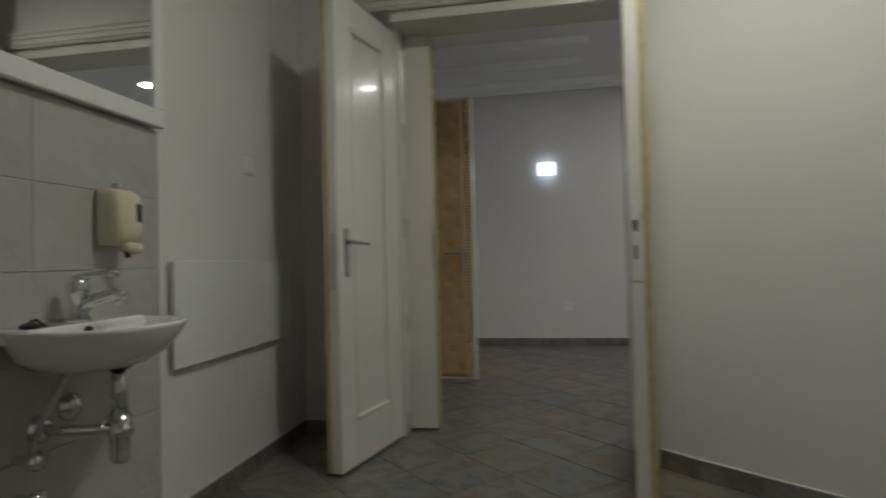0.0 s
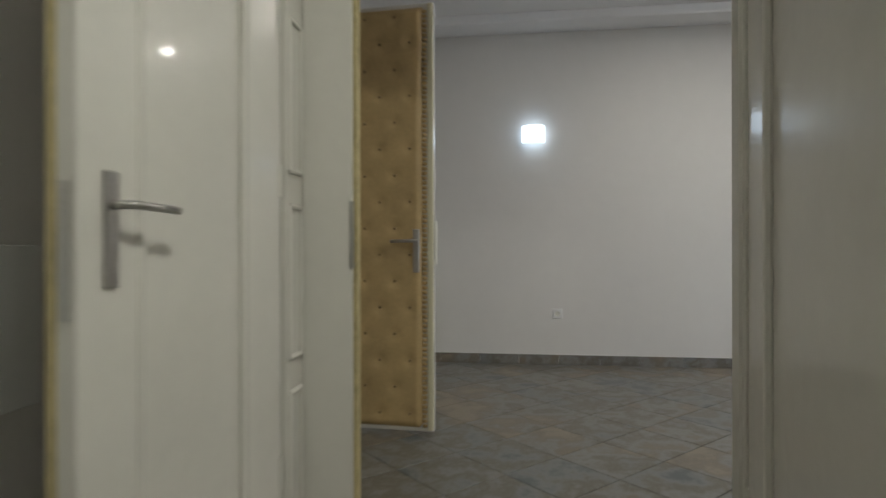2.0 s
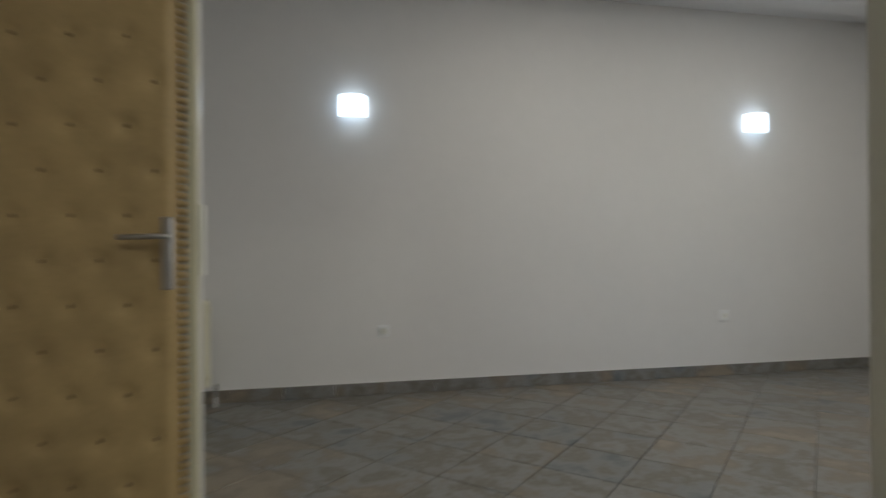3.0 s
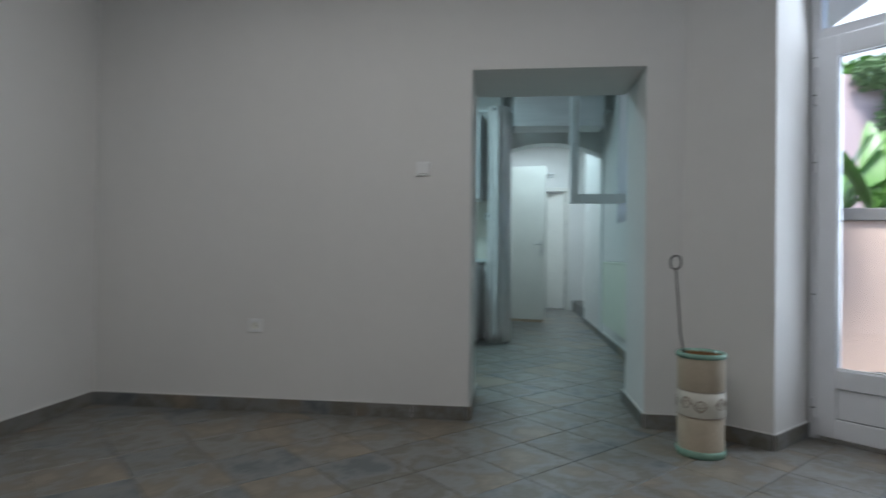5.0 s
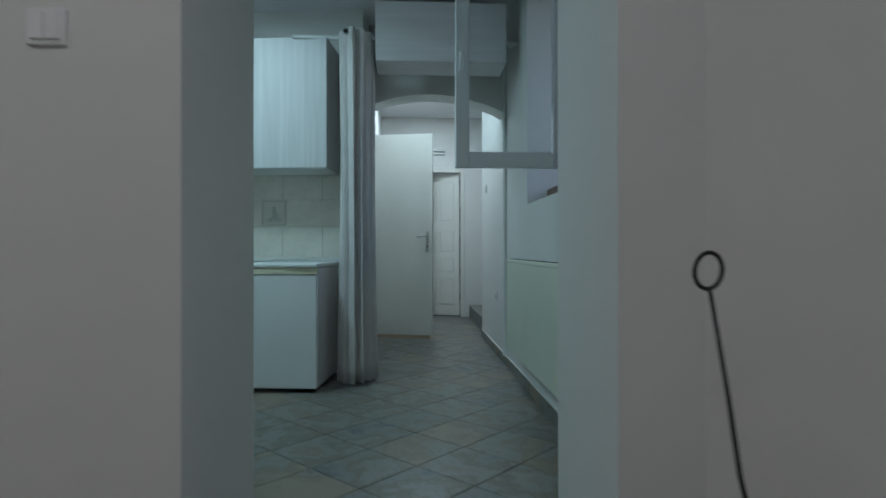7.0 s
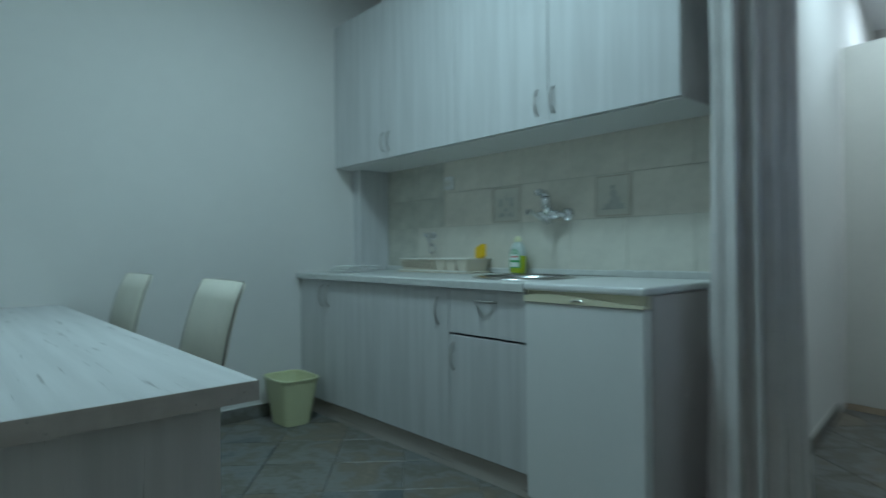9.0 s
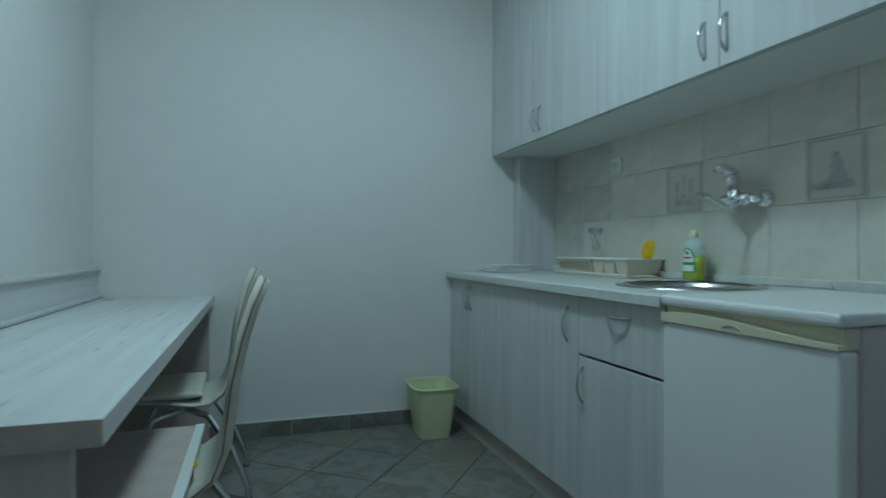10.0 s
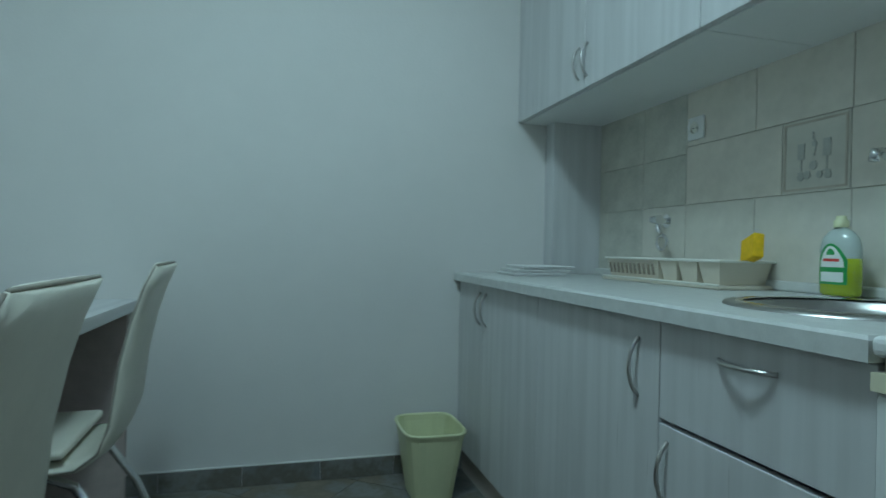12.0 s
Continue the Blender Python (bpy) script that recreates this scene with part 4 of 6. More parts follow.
clay_pot()
rod = thing("fire_poker", pose(3.505, -0.375, 0.075), "thin black iron rod with a ring handle in the clay stand", "poker")
part("rod", tube([(0.015, -0.02, 0.0), (-0.03, 0.01, 0.25), (-0.075, 0.03, 0.42), (-0.085, 0.05, 0.50), (-0.082, 0.09, 0.62), (-0.075, 0.17, 0.82)], 0.0045, 8), IRON, rod, smooth=True)
ring = [(-0.075 + 0.028 * math.sin(a), 0.175 + 0.004 * math.cos(a), 0.855 - 0.036 * math.cos(a)) for a in [k * math.tau / 24 for k in range(24)]]
part("ring", tube(ring, 0.0045, 8, True), IRON, rod, smooth=True)


# ---------------------------------------------------------------- kitchen
def bow_handle(parent, x, y, z, length, upright=True):
    n = 9
    pts = []
    for i in range(n):
        u = i / (n - 1)
        s, o = (u - 0.5) * length, 0.026 * math.sin(math.pi * u) ** 0.7
        pts.append((x, y - o, z + s) if upright else (x + s, y - o, z))
    part("handle", tube(pts, 0.0048, 8), STEEL, parent, "bowed steel handle", smooth=True)


def base_unit(x0, x1, fronts, label):
    """fronts: (name, x0, x1, z0, z1, handle x, handle z, upright)"""
    ob = thing("base_cabinet", kit(x0, 2.895, 0), label, "cabinet", "kitchen base units")
    w = x1 - x0
    bb = bmesh.new()
    for a in ((0.0, 0.02, 0.10, 0.018, 0.58, 0.842), (w - 0.018, 0.02, 0.10, w, 0.58, 0.842), (0.018, 0.02, 0.10, w - 0.018, 0.58, 0.118), (0.018, 0.562, 0.118, w - 0.018, 0.58, 0.842), (0.018, 0.02, 0.80, w - 0.018, 0.035, 0.842)):
        add_box(bb, *a)
    part("body", bb, FRONT, ob)
    part("plinth", box(0.0, 0.022, 0.0, w, 0.04, 0.099), TABLE_EDGE, ob, "beige plinth")
    for name, a, b, z0, z1, hx, hz, up in fronts:
        d = part(name, box(a - x0 + 0.0015, 0.0, z0 + 0.0015, b - x0 - 0.0015, 0.019, z1 - 0.0015, 0.0015), FRONT, ob)
        bow_handle(d, hx - x0, 0.0, hz, 0.13, up)
    return ob


base_unit(-0.435, 0.386, (("door", -0.435, -0.12, 0.105, 0.84, -0.155, 0.745, True), ("door", -0.12, 0.386, 0.105, 0.84, -0.085, 0.745, True)), "white washed two door base cabinet")
base_unit(0.386, 0.99, (("door", 0.386, 0.99, 0.105, 0.84, 0.915, 0.73, True),), "white washed sink base cabinet with one door")
base_unit(0.99, 1.452, (("drawer", 0.99, 1.452, 0.635, 0.84, 1.225, 0.79, False), ("door", 0.99, 1.452, 0.105, 0.628, 1.02, 0.53, True)), "white washed base cabinet with one drawer and a door")
wt = thing("worktop", kit(-0.435, 2.868, 0.843), "pale grey laminate worktop with rounded front", "worktop")


def slab_with_hole(x1, y1, z1, cx, cy, r, n=64):
    bm = bmesh.new()
    angles = sorted([math.tau * i / n for i in range(n)] + [math.atan2(py - cy, px - cx) % math.tau for px in (0, x1) for py in (0, y1)])
    loops = []
    for z, inset in ((0.0, 0.0), (z1 - 0.006, 0.0), (z1, 0.005)):
        row = []
        for a in angles:
            c, si = math.cos(a), math.sin(a)
            k = min(((x1 - cx) / c if c > 1e-9 else -cx / c if c < -1e-9 else 99), ((y1 - cy) / si if si > 1e-9 else -cy / si if si < -1e-9 else 99))
            row.append(bm.verts.new((min(max(cx + k * c, inset), x1 - inset), min(max(cy + k * si, inset), y1 - inset), z)))
        loops.append(row)
    for z in (z1, 0.0):
        loops.append([bm.verts.new((cx + r * math.cos(a), cy + r * math.sin(a), z)) for a in angles])
    loops.append(loops[0])
    m = len(angles)
    for i in range(len(loops) - 1):
        for k in range(m):
            bm.faces.new((loops[i][k], loops[i][(k + 1) % m], loops[i + 1][(k + 1) % m], loops[i + 1][k]))
    bmesh.ops.recalc_face_normals(bm, faces=bm.faces[:])
    return bm


part("slab", slab_with_hole(1.892, 0.675, 0.036, 1.16 + 0.435, 3.225 - 2.868, 0.215), COUNTER, wt)
part("back_trim", box(0.0, 0.652, 0.0365, 1.892, 0.675, 0.066, 0.006, 2), COUNTER, wt, "pale upstand strip")
wt2 = thing("upstand", kit(1.458, 3.520, 0.862), "pale worktop upstand strip behind the fridge", "upstand")
part("strip", box(0, 0, 0.0, 0.55, 0.022, 0.05, 0.005), COUNTER, wt2)


def sink():
    ob = thing("sink", kit(1.16, 3.225, 0.8795), "round stainless steel sink set into the worktop", "sink")
    part("bowl", lathe([(0.245, 0.0), (0.242, 0.005), (0.215, 0.006), (0.205, 0.0), (0.196, -0.03), (0.186, -0.12), (0.165, -0.145), (0.04, -0.152), (0.0, -0.153)], 56), STEEL, ob, smooth=True)
    part("ring", lathe([(0.205, 0.006), (0.212, 0.009), (0.22, 0.006)], 56), CHROME, ob, smooth=True)
    part("drain", lathe([(0.0, -0.149), (0.03, -0.149), (0.036, -0.1515)], 24), CHROME, ob)


def tap():
    ob = thing("wall_tap", kit(1.115, 3.55, 1.188), "chrome wall mounted mixer tap", "tap")
    for x in (-0.075, 0.075):
        part("rosette", lathe([(0.0, 0.026), (0.02, 0.026), (0.033, 0.014), (0.035, 0.0)], 24), CHROME, ob, smooth=True).matrix_local = pose(x, -0.009, 0, 90)
        part("arm", tube([(x, -0.02, 0), (x, -0.05, 0), (x * 0.6, -0.072, 0)], 0.016, 14), CHROME, ob, smooth=True)
    part("body", lathe([(0.0, -0.065), (0.020, -0.064), (0.025, -0.05), (0.023, 0.0), (0.025, 0.05), (0.020, 0.064), (0.0, 0.065)], 20), CHROME, ob, smooth=True).matrix_local = pose(0, -0.072, 0, 0, 90)
    part("cartridge", tube([(0, -0.075, 0.005), (0.0, -0.085, 0.04), (0, -0.092, 0.075), (0, -0.096, 0.09)], lambda u: 0.024 + 0.004 * math.sin(u * math.pi), 18), CHROME, ob, smooth=True)
    part("lever", tube([(0, -0.085, 0.088), (-0.005, -0.10, 0.108), (-0.01, -0.135, 0.115), (-0.012, -0.15, 0.108)], lambda u: 0.024 - 0.010 * u, 14), CHROME, ob, smooth=True)
    part("nut", cyl((0, -0.075, -0.045), (0, -0.075, -0.012), 0.020, 0.023, 12), CHROME, ob)
    part("spout", tube([(0, -0.075, -0.035), (0.0, -0.095, -0.042), (0.0, -0.15, -0.015), (0.0, -0.215, 0.016), (0, -0.235, 0.014), (0, -0.24, -0.004)], 0.0105, 12), CHROME, ob, smooth=True)


def angle_tap():
    ob = thing("appliance_valve", kit(0.135, 3.55, 1.105), "small chrome appliance valve on the tiles", "valve")
    part("rosette", cyl((0, -0.01, 0), (0, 0, 0), 0.026), CHROME, ob)
    part("body", cyl((0, -0.055, 0), (0, -0.005, 0), 0.012), CHROME, ob)
    part("knob", cyl((-0.03, -0.05, 0.005), (0.012, -0.05, 0.005), 0.014, 0.018), CHROME, ob)
    part("outlet", tube([(0.0, -0.05, 0), (0.005, -0.05, -0.03), (0.02, -0.05, -0.05)], 0.009), CHROME, ob, smooth=True)
    ring_ = [(0.045 + 0.028 * math.cos(a), -0.06, -0.085 + 0.028 * math.sin(a)) for a in [k * math.tau / 20 for k in range(20)]]
    part("hose_loop", tube(ring_, 0.007, 8, True), CHROME, ob, smooth=True)


sink()
tap()
angle_tap()

sp = thing("kitchen_tiling", kit(0, 3.55, 0), "cream kitchen wall tiles with two picture tiles", "tiling")
part("tile_bed", box(-0.36, -0.004, 0.86, 2.12, -0.0005, 1.60), JOINT_DARK, sp)


def tile_piece(x0, x1, z0, z1, mat, y=-0.009):
    key = "tile %.3f %.3f %s" % (x1 - x0, z1 - z0, mat.name)
    me = bpy.data.meshes.get(key) or mesh_of(key, box(0.001, y, 0.001, x1 - x0 - 0.001, -0.004, z1 - z0 - 0.001, 0.001), mat)
    q = new("wall_tile", me)
    q.parent = sp
    q.matrix_local = pose(x0, 0, z0)
    return q


for x0, x1 in ((-0.36, -0.02), (-0.02, 0.24)):
    tile_piece(x0, x1, 0.905, 1.16, SPLASH_TILE if x0 > -0.1 else SPLASH_GREEN)
    tile_piece(x0, x1, 1.16, 1.345, SPLASH_GREEN)
    tile_piece(x0, x1, 1.345, 1.60, SPLASH_GREEN)
for i in range(6):
    x0 = 0.24 + 0.32 * i
    tile_piece(x0, min(2.12, x0 + 0.32), 0.905, 1.16, SPLASH_TILE)
    tile_piece(x0, min(2.12, x0 + 0.32), 1.37, 1.60, SPLASH_DARK)
for x0, x1 in ((0.24, 0.661), (0.876, 1.347), (1.547, 2.12)):
    tile_piece(x0, x1, 1.16, 1.37, SPLASH_DARK)
for x0, kind in ((0.661, 0), (1.347, 1)):
    q = tile_piece(x0, x0 + (0.215 if kind == 0 else 0.20), 1.16, 1.37, SPLASH_TILE)
    w = 0.215 if kind == 0 else 0.20
    fr = bmesh.new()
    for a in ((0.008, 0.008, w - 0.008, 0.014), (0.008, 0.196, w - 0.008, 0.202), (0.008, 0.014, 0.014, 0.196), (w - 0.014, 0.014, w - 0.008, 0.196)):
        add_box(fr, a[0], -0.011, a[1], a[2], -0.0085, a[3])
    part("picture_border", fr, PRINT, q, "grey brown printed border")
    mo = bmesh.new()

    def goblet(gx, gz, k):
        for pr in ((0.0, 0.0, 0.022, 0.004), (0.009, 0.004, 0.013, 0.04), (0.0, 0.04, 0.022, 0.085)):
            add_box(mo, gx + pr[0] * k, -0.0108, gz + pr[1] * k, gx + pr[2] * k, -0.0085, gz + pr[3] * k)
    if kind == 0:
        goblet(0.055, 0.055, 1.0)
        goblet(0.135, 0.055, 1.05)
        for cx_, cz_, r_ in ((0.105, 0.075, 0.013), (0.085, 0.05, 0.012), (0.125, 0.048, 0.010), (0.108, 0.135, 0.008), (0.065, 0.045, 0.011), (0.150, 0.045, 0.011)):
            add_cyl(mo, (cx_, -0.0108, cz_), (cx_, -0.0085, cz_), r_, n=12)
        for i in range(6):
            add_box(mo, 0.105 + 0.004 * math.sin(i), -0.0106, 0.10 + 0.012 * i, 0.109 + 0.004 * math.sin(i), -0.0085, 0.11 + 0.012 * i)
    else:
        for cx_, cz_, r_ in ((0.11, 0.075, 0.030), (0.105, 0.115, 0.020), (0.10, 0.145, 0.012), (0.07, 0.055, 0.016), (0.145, 0.055, 0.014)):
            add_cyl(mo, (cx_, -0.0108, cz_), (cx_, -0.0085, cz_), r_, n=14)
        add_box(mo, 0.04, -0.0108, 0.040, 0.165, -0.0085, 0.046)
    part("picture", mo, GREYBLUE, q, "faded grey printed still life")
socket(kit(0.295, 3.541, 1.43))
socket(kit(2.02, 3.541, 1.40))

pil = thing("boxed_pipe", kit(-0.435, 3.30, 0.8795), "pale boxed pipe casing in the kitchen corner", "casing")
part("casing", box(0.0, 0.0, 0.0, 0.085, 0.248, 0.69, 0.002), FRONT, pil)


def wall_unit(x0, x1, handles, label):
    ob = thing("wall_cabinet", kit(x0, 3.16, 1.57), label, "cabinet", "kitchen wall units")
    w, h = x1 - x0, 0.95
    part("body", box(0.0005, 0.02, 0.0, w - 0.0005, 0.388, h), FRONT, ob)
    part("bottom", box(0.002, 0.022, -0.004, w - 0.002, 0.386, -0.0005), ENAMEL, ob)
    half = w / 2
    for i, hx in enumerate(handles):
        d = part("door", box(i * half + 0.0015, 0.0, 0.0, (i + 1) * half - 0.0015, 0.019, h, 0.0015), FRONT, ob)
        bow_handle(d, hx - x0, 0.0, 0.10, 0.12)
    return ob


wall_unit(-0.435, 0.765, (0.125, 0.185), "white washed two door wall cabinet")
wall_unit(0.765, 1.97, (1.305, 1.395), "white washed two door wall cabinet at the curtain")


def fridge():
    ob = thing("fridge", kit(1.460, 2.875, 0), "small white undercounter fridge with a wavy cream handle strip", "fridge")
    w = 0.515
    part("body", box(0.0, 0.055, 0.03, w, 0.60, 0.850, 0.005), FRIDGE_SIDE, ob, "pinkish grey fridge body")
    part("door", box(0.0, 0.0, 0.03, w, 0.052, 0.806, 0.010, 3), ENAMEL, ob)
    part("top", box(-0.003, -0.006, 0.852, w + 0.004, 0.61, 0.881, 0.010, 3), ENAMEL, ob, "white fridge top")
    # the recess's shade is painted in with the darker cream
    part("grip_recess", box(0.002, 0.016, 0.807, w - 0.002, 0.052, 0.851), CREAM_SHADED, ob, "recessed cream grip, shade put into its colour")
    bm = bmesh.new()
    n = 28
    lo, hi = [], []
    for i in range(n + 1):
        u = i / n
        zt = 0.832 + 0.008 * math.sin(math.pi * min(1, u / 0.5)) if u < 0.25 else 0.840 - 0.022 * (0.5 - 0.5 * math.cos(math.pi * (u - 0.25) / 0.75))
        for lst, z in ((lo, 0.808), (hi, zt)):
            lst.append((bm.verts.new((u * w, -0.006, z)), bm.verts.new((u * w, 0.014, z))))
    for i in range(n):
        bm.faces.new((lo[i][0], lo[i + 1][0], hi[i + 1][0], hi[i][0]))
        bm.faces.new((lo[i][1], lo[i + 1][1], lo[i + 1][0], lo[i][0]))
        bm.faces.new((hi[i][0], hi[i + 1][0], hi[i + 1][1], hi[i][1]))
        bm.faces.new((lo[i + 1][1], lo[i][1], hi[i][1], hi[i + 1][1]))
    for k in (0, n):
        bm.faces.new((lo[k][0], hi[k][0], hi[k][1], lo[k][1]))
    bmesh.ops.recalc_face_normals(bm, faces=bm.faces[:])
    part("handle_strip", bm, CREAM, ob, "cream grip strip with a wavy upper edge")
    part("badge", tube([(0.225, -0.0065, 0.818), (0.24, -0.0065, 0.823), (0.262, -0.0065, 0.823), (0.277, -0.0065, 0.818)], 0.003, 8), STEEL, ob)
    for x in (0.04, w - 0.04):
        for y in (0.07, 0.55):
            part("foot", cyl((x, y, 0), (x, y, 0.031), 0.014), BLACK, ob)


fridge()


def dish_rack():
    ob = thing("dish_drainer", kit(0.045, 3.34, 0.8795), "ivory plastic dish drainer with cutlery cups", "dish rack")
    w, d = 0.60, 0.195
    part("tray", box(-0.01, -0.012, 0.0, w + 0.012, d, 0.012, 0.005, 2), RACK, ob)
    part("tray_lip", box(-0.012, -0.014, 0.009, w + 0.014, -0.006, 0.017, 0.003), IVORY, ob)

    def cup(name, x0, x1, taper):
        bm = bmesh.new()
        lo = [(x0 + taper, 0.016), (x1 - taper, 0.016), (x1 - taper, d - 0.016), (x0 + taper, d - 0.016)]
        hi = [(x0, 0.004), (x1, 0.004), (x1, d - 0.004), (x0, d - 0.004)]
        a = [bm.verts.new((x, y, 0.0135)) for x, y in lo]
        b = [bm.verts.new((x, y, 0.078)) for x, y in hi]
        c = [bm.verts.new((x + (0.004 if x < (x0 + x1) / 2 else -0.004), y + (0.004 if y < d / 2 else -0.004), 0.078)) for x, y in hi]
        e_ = [bm.verts.new((x + (0.004 if x < (x0 + x1) / 2 else -0.004), y + (0.004 if y < d / 2 else -0.004), 0.018)) for x, y in lo]
        bm.faces.new(a[::-1])
        bm.faces.new(e_)
        for p, q in ((a, b), (b, c), (c, e_)):
            for k in range(4):
                bm.faces.new((p[k], p[(k + 1) % 4], q[(k + 1) % 4], q[k]))
        bmesh.ops.recalc_face_normals(bm, faces=bm.faces[:])
        part(name, bm, RACK, ob)
    cup("basket", 0.0, 0.315, 0.012)
    for i in range(3):
        cup("cutlery_cup", 0.32 + 0.094 * i, 0.410 + 0.094 * i, 0.013)
    for a in ((-0.006, -0.006, w + 0.008, 0.006), (-0.006, d - 0.006, w + 0.008, d + 0.006), (-0.006, 0.006, 0.006, d - 0.006), (w - 0.004, 0.006, w + 0.008, d - 0.006)):
        part("rim", box(a[0], a[1], 0.0785, a[2], a[3], 0.086, 0.003, 2), IVORY, ob)
    for i in range(11):
        x = 0.03 + 0.026 * i
        part("slot", box(x, 0.0, 0.028, x + 0.006, 0.0068, 0.066), TERRA, ob).matrix_local = pose(0, 0.0047, 0, 10.5)


def bottle():
    ob = thing("soap_bottle", kit(0.925, 3.455, 0.8865), "clear bottle half full of green dish soap", "bottle")

    def sq(prof):
        return lathe(prof, 32, 0, math.tau, 1.0, 0.62)
    part("liquid", sq([(0.0, 0.0), (0.046, 0.0), (0.051, 0.006), (0.052, 0.05), (0.051, 0.092), (0.0, 0.092)]), SOAP, ob, smooth=True)
    part("shell", sq([(0.051, 0.0925), (0.0505, 0.12), (0.044, 0.142), (0.030, 0.158), (0.016, 0.166), (0.014, 0.17), (0.0, 0.17)]), SOAP_CLEAR, ob, smooth=True)
    part("cap", lathe([(0.017, 0.168), (0.017, 0.184), (0.012, 0.188), (0.011, 0.197), (0.0, 0.198)], 20), BIN, ob, "pale green cap", smooth=True)

    def wrap(mt, z0, z1, a, lift, bulge=0.0):
        bm = bmesh.new()
        n = 14
        rows = []
        for i in range(n + 1):
            u = -1 + 2 * i / n
            ang = -math.pi / 2 + a * u
            top = z1 - bulge * u * u
            rows.append([bm.verts.new(((0.052 + lift) * math.cos(ang), (0.052 + lift) * 0.625 * math.sin(ang), z)) for z in (z0, top)])
        for i in range(n):
            bm.faces.new((rows[i][0], rows[i + 1][0], rows[i + 1][1], rows[i][1]))
        part("label", bm, mt, ob, smooth=True)
    wrap(GREEN_LABEL, 0.028, 0.128, 0.78, 0.0004, 0.04)
    wrap(WHITE_LABEL, 0.034, 0.058, 0.60, 0.0009)
    wrap(WHITE_LABEL, 0.070, 0.122, 0.62, 0.0008, 0.04)
    wrap(RED_LABEL, 0.084, 0.091, 0.42, 0.0013)
    wrap(GREEN_LABEL, 0.100, 0.116, 0.20, 0.0013, 0.01)


dish_rack()
bottle()
spg = thing("sponge", kit(0.66, 3.44, 0.978), "yellow sponge leaning in the dish drainer", "sponge")
part("foam", box(-0.045, -0.015, 0.0, 0.045, 0.015, 0.072, 0.004, 2), SPONGE, spg).matrix_local = pose(0, 0, -0.012, -8, -16, -20)
for i in range(3):
    pl = thing("tray", kit(-0.30, 3.02 + 0.02 * i, 0.8795 + 0.0145 * i), "flat white tray lying on the worktop", "tray", "stacked trays")
    part("plate", box(0, 0, 0.0, 0.20, 0.22, 0.005, 0.002), WHITE_PLASTIC, pl)
    part("lip", box(-0.004, -0.004, 0.005, 0.204, 0.224, 0.012, 0.003), WHITE_PLASTIC, pl)


def bin_():
    ob = thing("waste_bin", kit(-0.215, 2.71, 0), "pale yellow plastic waste bin by the kitchen unit", "bin")
    bm = bmesh.new()
    rings = []
    for z, w in ((0.0, 0.100), (0.004, 0.104), (0.25, 0.148), (0.265, 0.155), (0.273, 0.155), (0.273, 0.145), (0.25, 0.143), (0.012, 0.097)):
        ring = []
        for k in range(32):
            a = k * math.tau / 32
            c, s = math.cos(a), math.sin(a)
            q = (abs(c) ** 5 + abs(s) ** 5) ** (-1 / 5)
            ring.append(bm.verts.new((w * q * c, w * 0.8 * q * s, z)))
        rings.append(ring)
    for i in range(len(rings) - 1):
        for k in range(32):
            bm.faces.new((rings[i][k], rings[i][(k + 1) % 32], rings[i + 1][(k + 1) % 32], rings[i + 1][k]))
    bm.faces.new(rings[0][::-1])
    bm.faces.new(rings[-1])
    bmesh.ops.recalc_face_normals(bm, faces=bm.faces[:])
    part("bucket", bm, BIN, ob)
    rim = []
    for k in range(32):
        a = k * math.tau / 32
        c, si = math.cos(a), math.sin(a)
        q = (abs(c) ** 5 + abs(si) ** 5) ** (-1 / 5)
        rim.append((0.153 * q * c, 0.153 * 0.8 * q * si, 0.272))
    part("rim", tube(rim, 0.006, 8, True), BIN, ob, "rolled rim", smooth=True)


bin_()


# ---------------------------------------------------------------- table and chairs
def bar_table():
    ob = thing("bar_table", kit(-0.435, 1.036, 0), "long white washed wall table with a beige edge band", "table")
    L, W = 2.305, 0.556
    part("table_top", box(0.0, 0.0, 0.722, L - 0.002, W - 0.002, 0.762, 0.001), TABLE_TOP, ob)
    part("edge_band", box(L - 0.002, 0.0, 0.7225, L, W, 0.7615), TABLE_EDGE, ob, "beige end edge band")
    part("edge_band", box(0.0, W - 0.002, 0.7225, L - 0.002, W, 0.7615), TABLE_TOP, ob)
    part("end_panel", box(L - 0.085, 0.0, 0.0, L - 0.06, W - 0.055, 0.721), TABLE_END, ob, "grained end panel")
    part("inner_panel", box(0.06, 0.0, 0.0, 0.085, W - 0.02, 0.721), PINK_BOARD, ob, "pinkish chipboard end panel")
    part("back_board", box(0.0, 0.0, 0.763, 1.95, 0.018, 0.895), TABLE_TOP, ob, "upright back board")
    for z, d in ((0.763, 0.04), (0.893, 0.035)):
        part("trim", box(0.0, 0.018 if z < 0.8 else 0.0, z, 1.955, d, z + 0.02, 0.008, 3), COUNTER, ob, "grey rounded trim")
    part("cable_cap", lathe([(0.0, 0.7655), (0.022, 0.7655), (0.026, 0.762)], 20), STEEL, ob).location = (0.16, 0.10, 0)


bar_table()


